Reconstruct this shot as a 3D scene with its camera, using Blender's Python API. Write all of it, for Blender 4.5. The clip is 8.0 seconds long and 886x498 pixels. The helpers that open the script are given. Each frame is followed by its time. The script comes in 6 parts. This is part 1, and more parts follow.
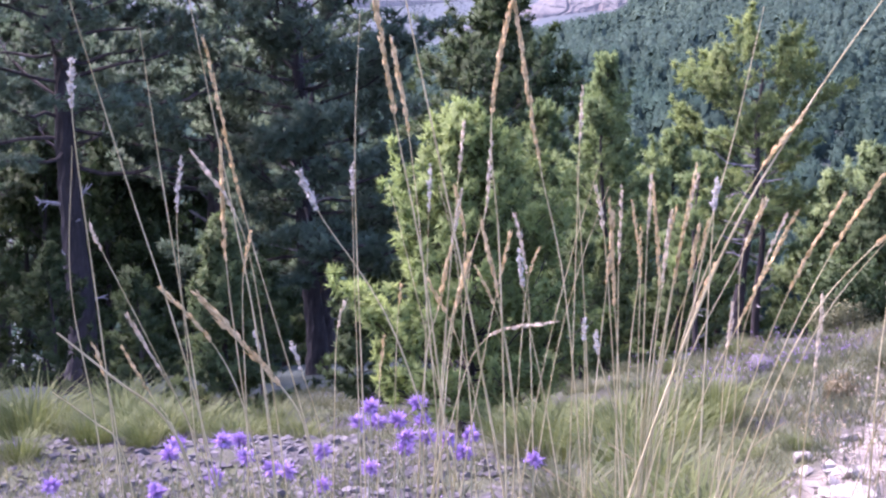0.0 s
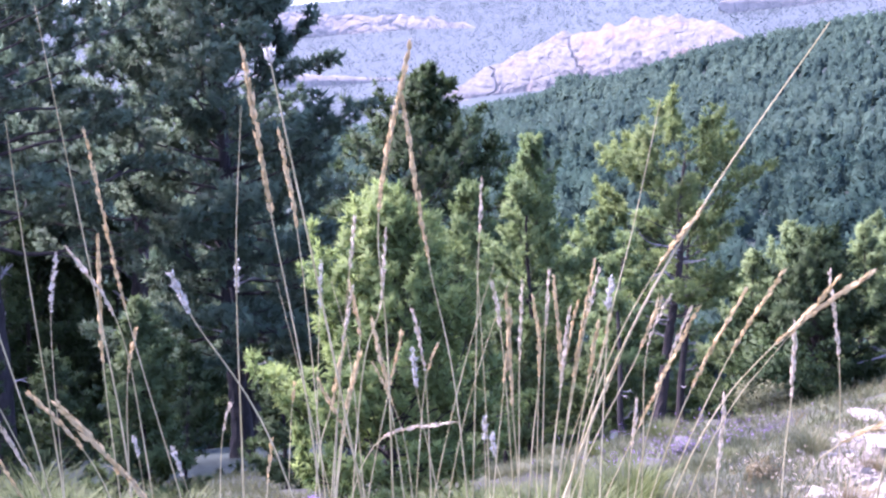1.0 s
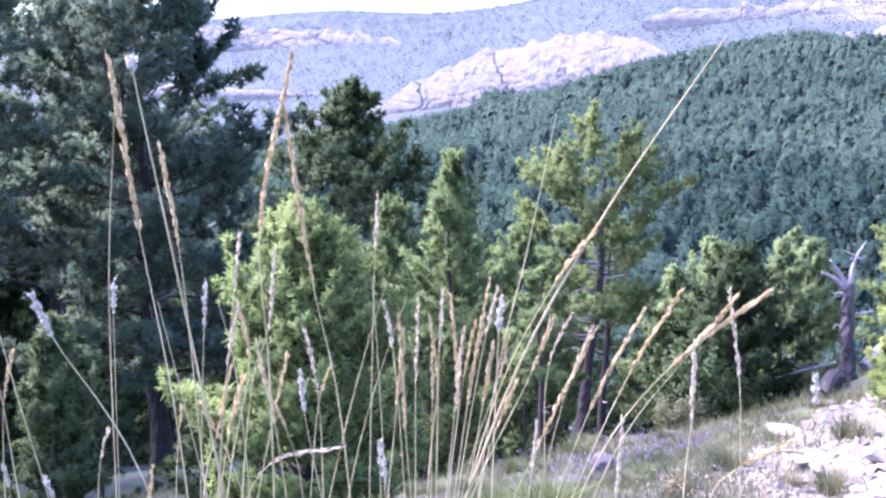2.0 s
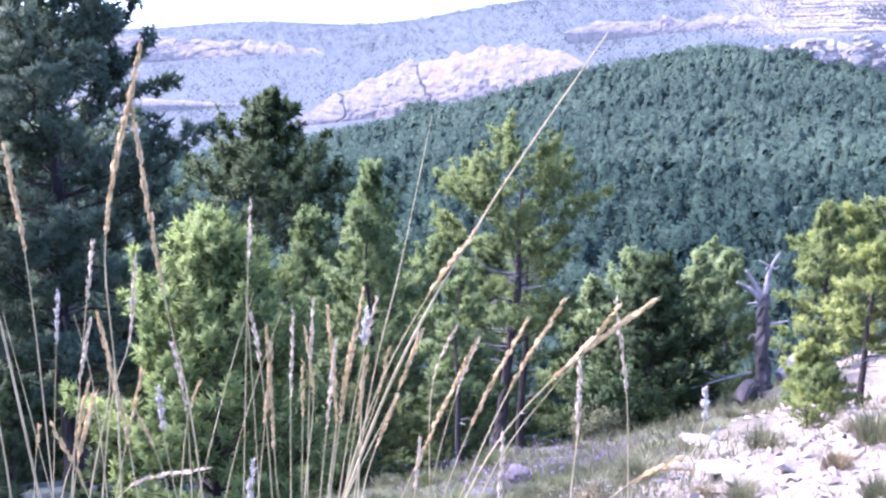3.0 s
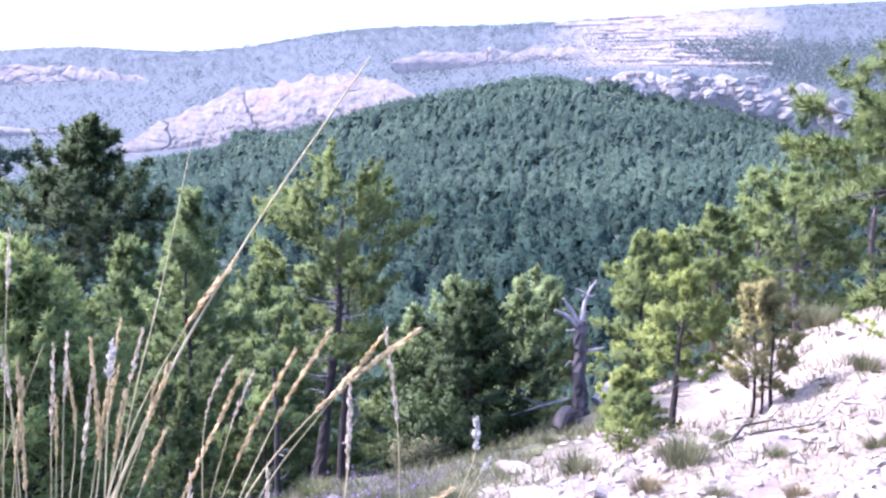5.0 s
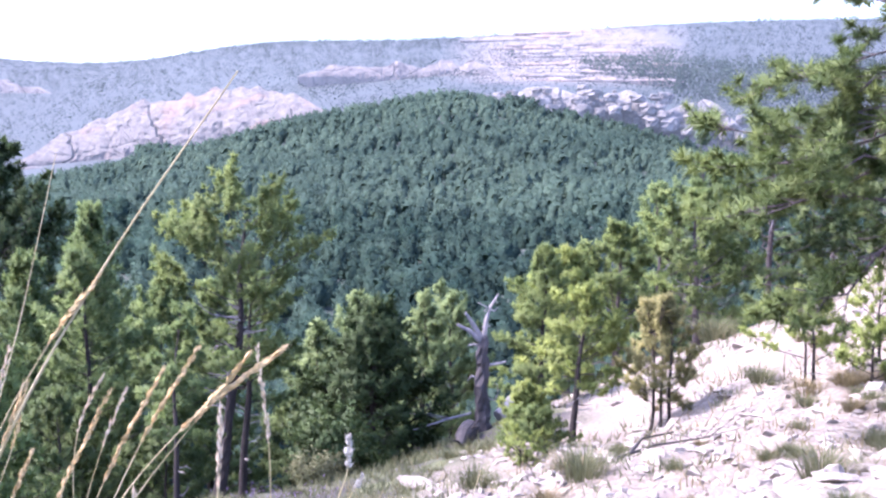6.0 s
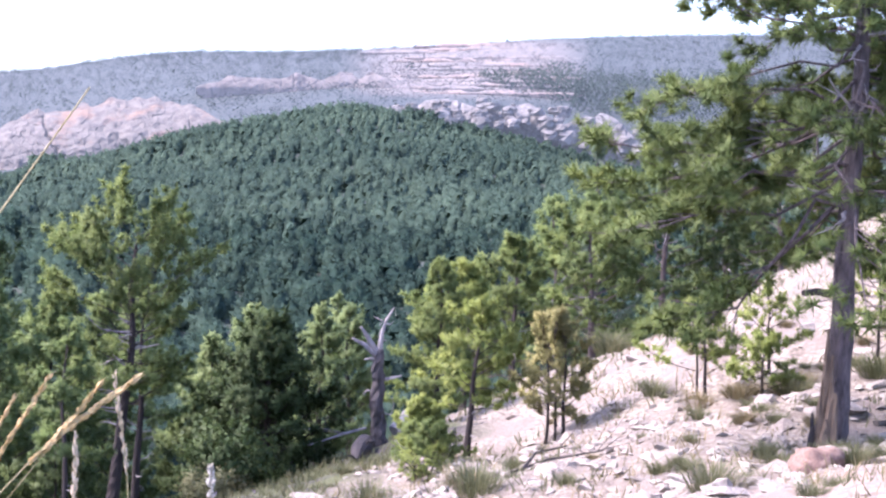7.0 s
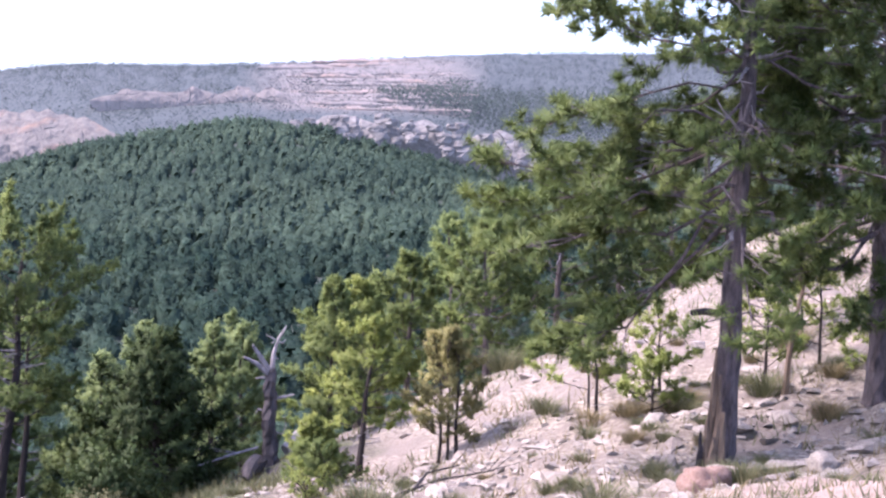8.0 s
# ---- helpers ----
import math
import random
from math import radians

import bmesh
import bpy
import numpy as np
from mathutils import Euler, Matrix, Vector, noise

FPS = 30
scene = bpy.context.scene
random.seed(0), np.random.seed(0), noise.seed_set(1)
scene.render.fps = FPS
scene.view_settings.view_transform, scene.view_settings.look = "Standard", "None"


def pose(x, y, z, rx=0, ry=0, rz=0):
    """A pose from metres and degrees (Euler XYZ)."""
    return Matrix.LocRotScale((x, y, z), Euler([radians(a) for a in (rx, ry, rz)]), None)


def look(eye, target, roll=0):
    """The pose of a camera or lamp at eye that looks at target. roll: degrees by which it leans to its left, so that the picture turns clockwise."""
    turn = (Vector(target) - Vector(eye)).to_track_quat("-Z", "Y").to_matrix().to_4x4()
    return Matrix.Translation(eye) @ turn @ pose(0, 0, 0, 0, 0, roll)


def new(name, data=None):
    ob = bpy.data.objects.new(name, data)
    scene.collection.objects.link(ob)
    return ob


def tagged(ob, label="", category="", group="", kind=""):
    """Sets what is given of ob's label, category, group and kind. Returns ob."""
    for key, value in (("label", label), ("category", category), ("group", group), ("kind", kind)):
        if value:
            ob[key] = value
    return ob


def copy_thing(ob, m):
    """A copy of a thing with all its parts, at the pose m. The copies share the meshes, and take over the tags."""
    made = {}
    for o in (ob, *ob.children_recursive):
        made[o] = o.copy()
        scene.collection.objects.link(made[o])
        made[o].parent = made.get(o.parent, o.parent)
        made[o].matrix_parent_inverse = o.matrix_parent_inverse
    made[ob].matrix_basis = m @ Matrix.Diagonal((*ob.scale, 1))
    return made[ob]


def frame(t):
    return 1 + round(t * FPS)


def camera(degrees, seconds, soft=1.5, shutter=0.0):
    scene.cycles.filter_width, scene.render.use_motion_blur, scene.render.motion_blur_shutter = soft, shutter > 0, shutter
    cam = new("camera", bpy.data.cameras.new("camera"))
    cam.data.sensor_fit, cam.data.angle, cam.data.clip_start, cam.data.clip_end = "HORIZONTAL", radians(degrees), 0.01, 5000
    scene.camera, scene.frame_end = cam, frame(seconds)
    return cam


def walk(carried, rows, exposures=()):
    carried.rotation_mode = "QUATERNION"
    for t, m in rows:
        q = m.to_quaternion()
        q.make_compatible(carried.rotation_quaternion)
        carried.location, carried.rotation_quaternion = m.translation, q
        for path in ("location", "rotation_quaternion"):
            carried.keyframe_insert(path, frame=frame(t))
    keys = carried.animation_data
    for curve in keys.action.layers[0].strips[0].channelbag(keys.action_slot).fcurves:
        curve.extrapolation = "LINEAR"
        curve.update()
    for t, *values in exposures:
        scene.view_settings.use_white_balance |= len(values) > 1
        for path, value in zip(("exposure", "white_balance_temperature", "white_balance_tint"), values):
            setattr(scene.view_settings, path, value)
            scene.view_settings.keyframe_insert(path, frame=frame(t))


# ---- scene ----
# ------------------------------------------------------------------ camera
cam = camera(34.0, 8.0, soft=2.4)
# seconds, place, Euler angles
PATH = [
    (0, 0, 0, 1.5, 81.5, 0, 0),
    (0.5, 0.035, 0.035, 1.522, 83.27, -0.29, -1.35),
    (1, 0.078, 0.102, 1.525, 84.61, -0.22, -2.76),
    (1.5, 0.108, 0.139, 1.526, 85.02, -0.36, -4.22),
    (3, 0.265, 0.334, 1.505, 85.7, -0.64, -8.7),
    (3.5, 0.309, 0.371, 1.498, 85.98, -0.72, -10.31),
    (4, 0.339, 0.378, 1.492, 86.26, -0.76, -11.97),
    (4.5, 0.362, 0.377, 1.498, 86.59, -0.83, -13.71),
    (6, 0.455, 0.363, 1.506, 87.56, -1.04, -19.15),
    (6.5, 0.491, 0.386, 1.513, 87.78, -1.17, -21.1),
    (7, 0.537, 0.416, 1.523, 88.12, -1.19, -23.11),
    (7.5, 0.581, 0.444, 1.533, 88.51, -1.36, -25.13),
    (8, 0.626, 0.472, 1.548, 88.84, -1.46, -27.14),
]
EXPOSURES = [(0, 2.55, 5900, 47), (1.5, 2.9, 5500, 43), (4.5, 2.74, 5580, 38), (6.5, 2.58, 5950, 34), (7.2, 2.32, 6150, 33), (8, 2.1, 6250, 35)]
walk(cam, [(t, pose(x, y, z, rx, ry, rz)) for t, x, y, z, rx, ry, rz in PATH], EXPOSURES)

# ------------------------------------------------------------------ light: hazy bright sky, soft sun from the side
SUN_AZ, SUN_EL = radians(-66), radians(52)
world = bpy.data.worlds.new("sky")
scene.world = world
world.use_nodes = True
wn = world.node_tree.nodes
sky = wn.new("ShaderNodeTexSky")
sky.sky_type, sky.sun_disc = "NISHITA", False
sky.sun_elevation, sky.sun_rotation = SUN_EL, SUN_AZ
sky.air_density, sky.dust_density, sky.ozone_density, sky.altitude = 1.0, 4.0, 1.5, 900
wn["Background"].inputs["Strength"].default_value = 0.15
world.node_tree.links.new(sky.outputs[0], wn["Background"].inputs[0])
sun = bpy.data.lights.new("sun", "SUN")
sun.energy, sun.angle, sun.color = 2.4, radians(24), (1.0, 0.93, 0.83)
sun_ob = new("sun", sun)
to_sun = Vector((math.sin(SUN_AZ) * math.cos(SUN_EL), math.cos(SUN_AZ) * math.cos(SUN_EL), math.sin(SUN_EL)))
sun_ob.matrix_world = look(to_sun * 50, (0, 0, 0))


# ------------------------------------------------------------------ materials
def nodes_of(name):
    m = bpy.data.materials.new(name)
    m.use_nodes = True
    nt = m.node_tree
    return m, nt, nt.nodes["Principled BSDF"], nt.nodes["Material Output"]


def add(nt, kind, **values):
    n = nt.nodes.new("ShaderNode" + kind)
    for key, v in values.items():
        n.inputs[key.replace("_", " ")].default_value = v
    return n


def noise_at(nt, scale, detail=4.0, rough=0.6, space="Object"):
    co = add(nt, "TexCoord")
    tex = add(nt, "TexNoise", Scale=scale, Detail=detail, Roughness=rough)
    nt.links.new(co.outputs[space], tex.inputs["Vector"])
    return tex.outputs["Fac"]


def ramp(nt, fac, *stops):
    r = add(nt, "ValToRGB")
    while len(r.color_ramp.elements) < len(stops):
        r.color_ramp.elements.new(0.5)
    for e, (at, col) in zip(r.color_ramp.elements, stops):
        e.position, e.color = at, (*col, 1)
    nt.links.new(fac, r.inputs["Fac"])
    return r.outputs["Color"]


def mixed(nt, fac, a, b, blend="MIX"):
    m = nt.nodes.new("ShaderNodeMix")
    m.data_type, m.blend_type = "RGBA", blend
    for socket, v in ((m.inputs["Factor"], fac), (m.inputs[6], a), (m.inputs[7], b)):
        if isinstance(v, (int, float)):
            socket.default_value = v
        elif isinstance(v, tuple):
            socket.default_value = (*v, 1)
        else:
            nt.links.new(v, socket)
    return m.outputs[2]


def bump(nt, bsdf, height, strength, distance):
    b = add(nt, "Bump", Strength=strength, Distance=distance)
    nt.links.new(height, b.inputs["Height"])
    nt.links.new(b.outputs["Normal"], bsdf.inputs["Normal"])


def foliage(name, dark, light, scale, passing=0.3, rough=0.55, by_tree=False, glow=None):
    """Leaves: two scales of variation, part of the light passes."""
    m, nt, bsdf, out = nodes_of(name)
    geo = nt.nodes.new("ShaderNodeNewGeometry")
    big = noise_at(nt, scale, 3)
    col = ramp(nt, big, (0.3, dark), (0.7, light))
    if by_tree:
        tone = nt.nodes.new("ShaderNodeAttribute")
        tone.attribute_name = "tone"
        isl = ramp(nt, tone.outputs["Fac"], (0.0, (0.74, 0.77, 0.78)), (1.0, (1.22, 1.2, 1.12)))
    else:
        isl = ramp(nt, geo.outputs["Random Per Island"], (0.0, (0.7, 0.73, 0.7)), (1.0, (1.25, 1.2, 1.15)))
    col = mixed(nt, 1.0, col, isl, "MULTIPLY")
    if by_tree:
        col = mixed(nt, 1.0, col, ramp(nt, noise_at(nt, 0.7, 4), (0.34, (0.72, 0.72, 0.74)), (0.66, (1.28, 1.28, 1.25))), "MULTIPLY")
    nt.links.new(col, bsdf.inputs["Base Color"])
    bsdf.inputs["Roughness"].default_value = rough
    bsdf.inputs["Specular IOR Level"].default_value = 0.04 if by_tree else 0.15
    # glow: haze put into the leaves' emission
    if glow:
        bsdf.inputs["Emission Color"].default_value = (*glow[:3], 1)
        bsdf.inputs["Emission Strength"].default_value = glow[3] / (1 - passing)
    tr = add(nt, "BsdfTranslucent")
    nt.links.new(col, tr.inputs["Color"])
    mx = add(nt, "MixShader", Fac=passing)
    nt.links.new(bsdf.outputs[0], mx.inputs[1])
    nt.links.new(tr.outputs[0], mx.inputs[2])
    nt.links.new(mx.outputs[0], out.inputs["Surface"])
    return m


def bark(name, dark, light, scale=14.0):
    m, nt, bsdf, out = nodes_of(name)
    co = add(nt, "TexCoord")
    mp = add(nt, "Mapping", Scale=(1, 1, 0.22))
    nt.links.new(co.outputs["Object"], mp.inputs["Vector"])
    tex = add(nt, "TexNoise", Scale=scale, Detail=6.0, Roughness=0.7)
    nt.links.new(mp.outputs[0], tex.inputs["Vector"])
    col = ramp(nt, tex.outputs["Fac"], (0.32, dark), (0.68, light))
    patch = ramp(nt, noise_at(nt, 2.0, 3), (0.35, (0.75, 0.75, 0.78)), (0.65, (1.15, 1.1, 1.05)))
    nt.links.new(mixed(nt, 1.0, col, patch, "MULTIPLY"), bsdf.inputs["Base Color"])
    bsdf.inputs["Roughness"].default_value = 0.9
    bump(nt, bsdf, tex.outputs["Fac"], 0.9, 0.02)
    return m


def rock_mat(name, low, mid, high, scale, warm=(0.62, 0.40, 0.30), warm_share=0.0, glow=None, streaks=False):
    m, nt, bsdf, out = nodes_of(name)
    fine = noise_at(nt, scale, 8, 0.65)
    col = ramp(nt, fine, (0.28, low), (0.5, mid), (0.72, high))
    if warm_share:
        w = ramp(nt, noise_at(nt, scale * 0.16, 4), (0.52, (0, 0, 0)), (0.66, (warm_share,) * 3))
        col = mixed(nt, w, col, warm)
    if streaks:
        co = add(nt, "TexCoord")
        mp = add(nt, "Mapping", Scale=(1, 1, 0.16))
        nt.links.new(co.outputs["Object"], mp.inputs["Vector"])
        run = add(nt, "TexNoise", Scale=0.11, Detail=5.0, Roughness=0.65)
        nt.links.new(mp.outputs[0], run.inputs["Vector"])
        col = mixed(nt, 1.0, col, ramp(nt, run.outputs["Fac"], (0.34, (0.42, 0.42, 0.46)), (0.43, (1.0, 1.0, 1.0)), (0.66, (1.15, 1.14, 1.12))), "MULTIPLY")
    nt.links.new(col, bsdf.inputs["Base Color"])
    bsdf.inputs["Roughness"].default_value = 0.92
    bump(nt, bsdf, fine, 0.6, 0.05 / scale)
    # glow: tint and strength of the haze painted in as emission
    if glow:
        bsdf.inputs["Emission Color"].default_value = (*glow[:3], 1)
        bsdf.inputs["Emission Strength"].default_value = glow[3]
    return m


def stone_by_piece():
    m, nt, bsdf, out = nodes_of("limestone_pieces")
    info = nt.nodes.new("ShaderNodeObjectInfo")
    fine = noise_at(nt, 6.0, 8, 0.65)
    col = ramp(nt, fine, (0.28, (0.16, 0.142, 0.12)), (0.5, (0.28, 0.252, 0.22)), (0.72, (0.42, 0.385, 0.34)))
    tone = ramp(nt, info.outputs["Random"], (0.0, (0.62, 0.57, 0.54)), (0.5, (1.0, 1.0, 1.0)), (1.0, (1.15, 1.13, 1.12)))
    nt.links.new(mixed(nt, 1.0, col, tone, "MULTIPLY"), bsdf.inputs["Base Color"])
    bsdf.inputs["Roughness"].default_value = 0.92
    bump(nt, bsdf, fine, 0.7, 0.03)
    return m


# Haze tint, emitted by the far slopes, crowns and cliffs in place of real haze
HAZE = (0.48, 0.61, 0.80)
needles_bright = foliage("pine_needles_bright", (0.135, 0.205, 0.066), (0.245, 0.32, 0.115), 2.2, 0.5)
needles_mid = foliage("pine_needles", (0.098, 0.158, 0.064), (0.205, 0.28, 0.11), 1.6, 0.52)
needles_warm = foliage("pine_needles_warm", (0.105, 0.16, 0.058), (0.215, 0.275, 0.10), 1.9, 0.55)
needles_rich = foliage("pine_needles_rich", (0.05, 0.088, 0.036), (0.13, 0.178, 0.066), 1.9, 0.35)
needles_dark = foliage("pine_needles_dark", (0.072, 0.12, 0.08), (0.165, 0.23, 0.148), 0.9, 0.5)
needles_light = foliage("pine_needles_light", (0.13, 0.195, 0.085), (0.25, 0.325, 0.145), 1.6, 0.55)
needles_yellow = foliage("pine_needles_yellow", (0.155, 0.215, 0.06), (0.295, 0.35, 0.115), 2.6, 0.52)
needles_brown = foliage("pine_needles_dry", (0.22, 0.215, 0.095), (0.36, 0.355, 0.165), 3.0, 0.62)
# Own deep green; on the understory and bushy pines shade is put in too
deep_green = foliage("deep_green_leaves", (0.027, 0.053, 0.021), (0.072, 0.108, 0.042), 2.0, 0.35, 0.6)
# Far crowns are paler than the valley's: haze put into their base colour
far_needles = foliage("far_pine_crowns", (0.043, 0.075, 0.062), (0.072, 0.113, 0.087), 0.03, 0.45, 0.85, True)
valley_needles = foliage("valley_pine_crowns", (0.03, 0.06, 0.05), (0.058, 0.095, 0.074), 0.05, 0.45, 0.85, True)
blade_green = foliage("grass_blades_green", (0.08, 0.11, 0.034), (0.17, 0.19, 0.072), 1.5, 0.4)
blade_straw = foliage("grass_blades_straw", (0.14, 0.115, 0.06), (0.24, 0.21, 0.125), 6.0, 0.3)
stem_straw = foliage("grass_stem_straw", (0.26, 0.23, 0.11), (0.50, 0.45, 0.29), 8.0, 0.25)
head_gold = foliage("seed_head_gold", (0.46, 0.345, 0.155), (0.70, 0.585, 0.36), 30.0, 0.4)
head_pale = foliage("seed_head_pale", (0.50, 0.43, 0.31), (0.70, 0.63, 0.51), 30.0, 0.4)
petal = foliage("petals_violet", (0.34, 0.21, 0.50), (0.54, 0.40, 0.70), 40.0, 0.45)
blade_mixed = foliage("grass_blades_mixed", (0.085, 0.102, 0.05), (0.19, 0.19, 0.11), 3.0, 0.4)
needles_tufted = foliage("pine_needles_tufted", (0.052, 0.092, 0.03), (0.15, 0.195, 0.062), 2.4, 0.32)
head_white = foliage("seed_head_white", (0.42, 0.41, 0.37), (0.60, 0.58, 0.53), 40.0, 0.3)
herb_grey = foliage("herb_stems_grey", (0.13, 0.15, 0.095), (0.26, 0.27, 0.185), 12.0, 0.2)
bark_dark = bark("bark_dark", (0.014, 0.011, 0.012), (0.05, 0.04, 0.04))
bark_scaly = bark("bark_scaly", (0.022, 0.018, 0.02), (0.15, 0.125, 0.125), 22.0)
bark_pine = bark("bark_pine", (0.010, 0.0075, 0.0078), (0.042, 0.031, 0.029))
wood_silver = bark("weathered_dead_wood", (0.13, 0.125, 0.13), (0.36, 0.345, 0.35), 9.0)
wood_grey = bark("dead_wood_grey", (0.018, 0.016, 0.018), (0.095, 0.088, 0.092), 12.0)
wood_char = bark("dead_wood_dark", (0.01, 0.009, 0.01), (0.042, 0.037, 0.04), 9.0)
wood_tan = bark("bare_split_wood", (0.07, 0.05, 0.034), (0.20, 0.15, 0.105), 16.0)
stone_white = rock_mat("limestone", (0.13, 0.115, 0.098), (0.24, 0.215, 0.185), (0.36, 0.33, 0.29), 9.0)
# The outcrop's rock emits a little HAZE, painted distance haze
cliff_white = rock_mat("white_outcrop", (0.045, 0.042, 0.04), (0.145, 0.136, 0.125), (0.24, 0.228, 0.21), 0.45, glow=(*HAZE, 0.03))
gravel_grey = rock_mat("grey_gravel", (0.035, 0.03, 0.03), (0.075, 0.068, 0.068), (0.15, 0.138, 0.135), 14.0)
stone_varied = stone_by_piece()
stone_pink = rock_mat("pink_stone", (0.10, 0.06, 0.046), (0.17, 0.11, 0.088), (0.23, 0.165, 0.138), 7.0)
# Haze is put into both cliffs' emission, stronger on the farther one
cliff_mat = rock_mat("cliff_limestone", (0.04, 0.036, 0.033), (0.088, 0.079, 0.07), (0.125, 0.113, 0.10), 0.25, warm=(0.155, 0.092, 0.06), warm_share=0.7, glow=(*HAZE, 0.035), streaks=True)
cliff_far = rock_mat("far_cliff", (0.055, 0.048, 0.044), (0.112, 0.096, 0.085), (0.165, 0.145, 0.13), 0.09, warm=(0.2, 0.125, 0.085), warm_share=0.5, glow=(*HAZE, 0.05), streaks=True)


def ground_material():
    """Forest litter and dry grass, bare limestone where 'stony' says so; dark floor under the far woods."""
    m, nt, bsdf, out = nodes_of("hillside_ground")
    a = nt.nodes.new("ShaderNodeAttribute")
    a.attribute_name = "stony"
    b = nt.nodes.new("ShaderNodeAttribute")
    b.attribute_name = "wooded"
    fine = noise_at(nt, 16.0, 8, 0.7)
    mid = noise_at(nt, 1.3, 5, 0.6)
    lime = ramp(nt, fine, (0.33, (0.055, 0.045, 0.033)), (0.46, (0.185, 0.158, 0.122)), (0.68, (0.40, 0.355, 0.288)))
    co = add(nt, "TexCoord")
    cell = nt.nodes.new("ShaderNodeTexVoronoi")
    cell.feature = "DISTANCE_TO_EDGE"
    cell.inputs["Scale"].default_value = 5.5
    nt.links.new(co.outputs["Object"], cell.inputs["Vector"])
    gap = ramp(nt, cell.outputs["Distance"], (0.0, (0.42, 0.38, 0.36)), (0.11, (1.0, 1.0, 1.0)))
    lime = mixed(nt, 0.9, lime, gap, "MULTIPLY")
    soil = ramp(nt, mid, (0.44, (0.0, 0.0, 0.0)), (0.6, (0.85, 0.85, 0.85)))
    lime = mixed(nt, soil, lime, (0.15, 0.125, 0.105))
    litter = ramp(nt, fine, (0.3, (0.014, 0.012, 0.011)), (0.7, (0.058, 0.05, 0.046)))
    grass = ramp(nt, fine, (0.3, (0.035, 0.045, 0.014)), (0.7, (0.085, 0.095, 0.036)))
    litter = mixed(nt, ramp(nt, mid, (0.42, (0, 0, 0)), (0.6, (1, 1, 1))), litter, grass)
    near = mixed(nt, a.outputs["Fac"], litter, lime)
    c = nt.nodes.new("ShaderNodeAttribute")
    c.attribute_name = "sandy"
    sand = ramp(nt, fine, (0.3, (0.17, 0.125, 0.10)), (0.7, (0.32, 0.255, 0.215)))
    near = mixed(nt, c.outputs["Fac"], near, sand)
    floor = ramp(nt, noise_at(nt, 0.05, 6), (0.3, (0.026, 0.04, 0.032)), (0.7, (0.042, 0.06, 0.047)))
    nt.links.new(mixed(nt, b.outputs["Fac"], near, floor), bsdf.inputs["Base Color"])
    bsdf.inputs["Roughness"].default_value = 0.95
    bump(nt, bsdf, fine, 0.8, 0.03)
    return m


ground_mat = ground_material()


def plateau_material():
    """Far slopes: scrub and woodland, pale bare beds where 'bare' says so. A backdrop; haze is put into its emission.
    """
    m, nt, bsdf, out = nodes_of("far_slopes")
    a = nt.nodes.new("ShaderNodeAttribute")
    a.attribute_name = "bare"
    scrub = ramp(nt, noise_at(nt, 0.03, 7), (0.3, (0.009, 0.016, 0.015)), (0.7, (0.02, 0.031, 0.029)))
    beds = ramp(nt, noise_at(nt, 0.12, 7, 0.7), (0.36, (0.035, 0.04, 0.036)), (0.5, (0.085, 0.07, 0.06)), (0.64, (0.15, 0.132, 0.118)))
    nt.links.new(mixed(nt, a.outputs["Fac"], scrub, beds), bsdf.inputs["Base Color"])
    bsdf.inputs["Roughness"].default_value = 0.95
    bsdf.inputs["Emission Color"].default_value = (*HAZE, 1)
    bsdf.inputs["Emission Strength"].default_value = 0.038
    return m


plateau_mat = plateau_material()
# Both far crowns emit the haze tint too, weaker on the nearer belt
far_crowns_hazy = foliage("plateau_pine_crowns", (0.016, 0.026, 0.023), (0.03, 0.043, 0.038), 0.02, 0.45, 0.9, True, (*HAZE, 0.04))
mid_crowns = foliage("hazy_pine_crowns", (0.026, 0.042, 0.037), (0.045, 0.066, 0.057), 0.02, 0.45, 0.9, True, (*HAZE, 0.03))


# ------------------------------------------------------------------ mesh helpers
def mesh_np(name, verts, tris, smooth=False):
    verts, tris = np.asarray(verts, dtype=np.float32), np.asarray(tris, dtype=np.int32)
    me = bpy.data.meshes.new(name)
    me.vertices.add(len(verts))
    me.vertices.foreach_set("co", verts.ravel())
    me.loops.add(tris.size)
    me.loops.foreach_set("vertex_index", tris.ravel())
    me.polygons.add(len(tris))
    k = tris.shape[1]
    me.polygons.foreach_set("loop_start", np.arange(0, tris.size, k, dtype=np.int32))
    me.polygons.foreach_set("use_smooth", np.full(len(tris), smooth))
    me.update(calc_edges=True)
    return me


def soften(me, normals):
    """Shade a crown by the form of its masses, not leaf by leaf."""
    n = np.asarray(normals, dtype=np.float32)
    n /= np.linalg.norm(n, axis=1)[:, None] + 1e-9
    co, idx = np.zeros(len(me.vertices) * 3, np.float32), np.zeros(len(me.loops), np.int32)
    me.vertices.foreach_get("co", co)
    me.loops.foreach_get("vertex_index", idx)
    co, idx = co.reshape(-1, 3), idx.reshape(-1, 3)
    face = np.cross(co[idx[:, 1]] - co[idx[:, 0]], co[idx[:, 2]] - co[idx[:, 0]])
    wrong = (face * n[idx].sum(axis=1)).sum(axis=1) < 0
    idx[wrong] = idx[wrong][:, ::-1]
    me.loops.foreach_set("vertex_index", idx.ravel())
    me.update(calc_edges=True)
    me.polygons.foreach_set("use_smooth", np.full(len(me.polygons), True))
    me.normals_split_custom_set_from_vertices(n)


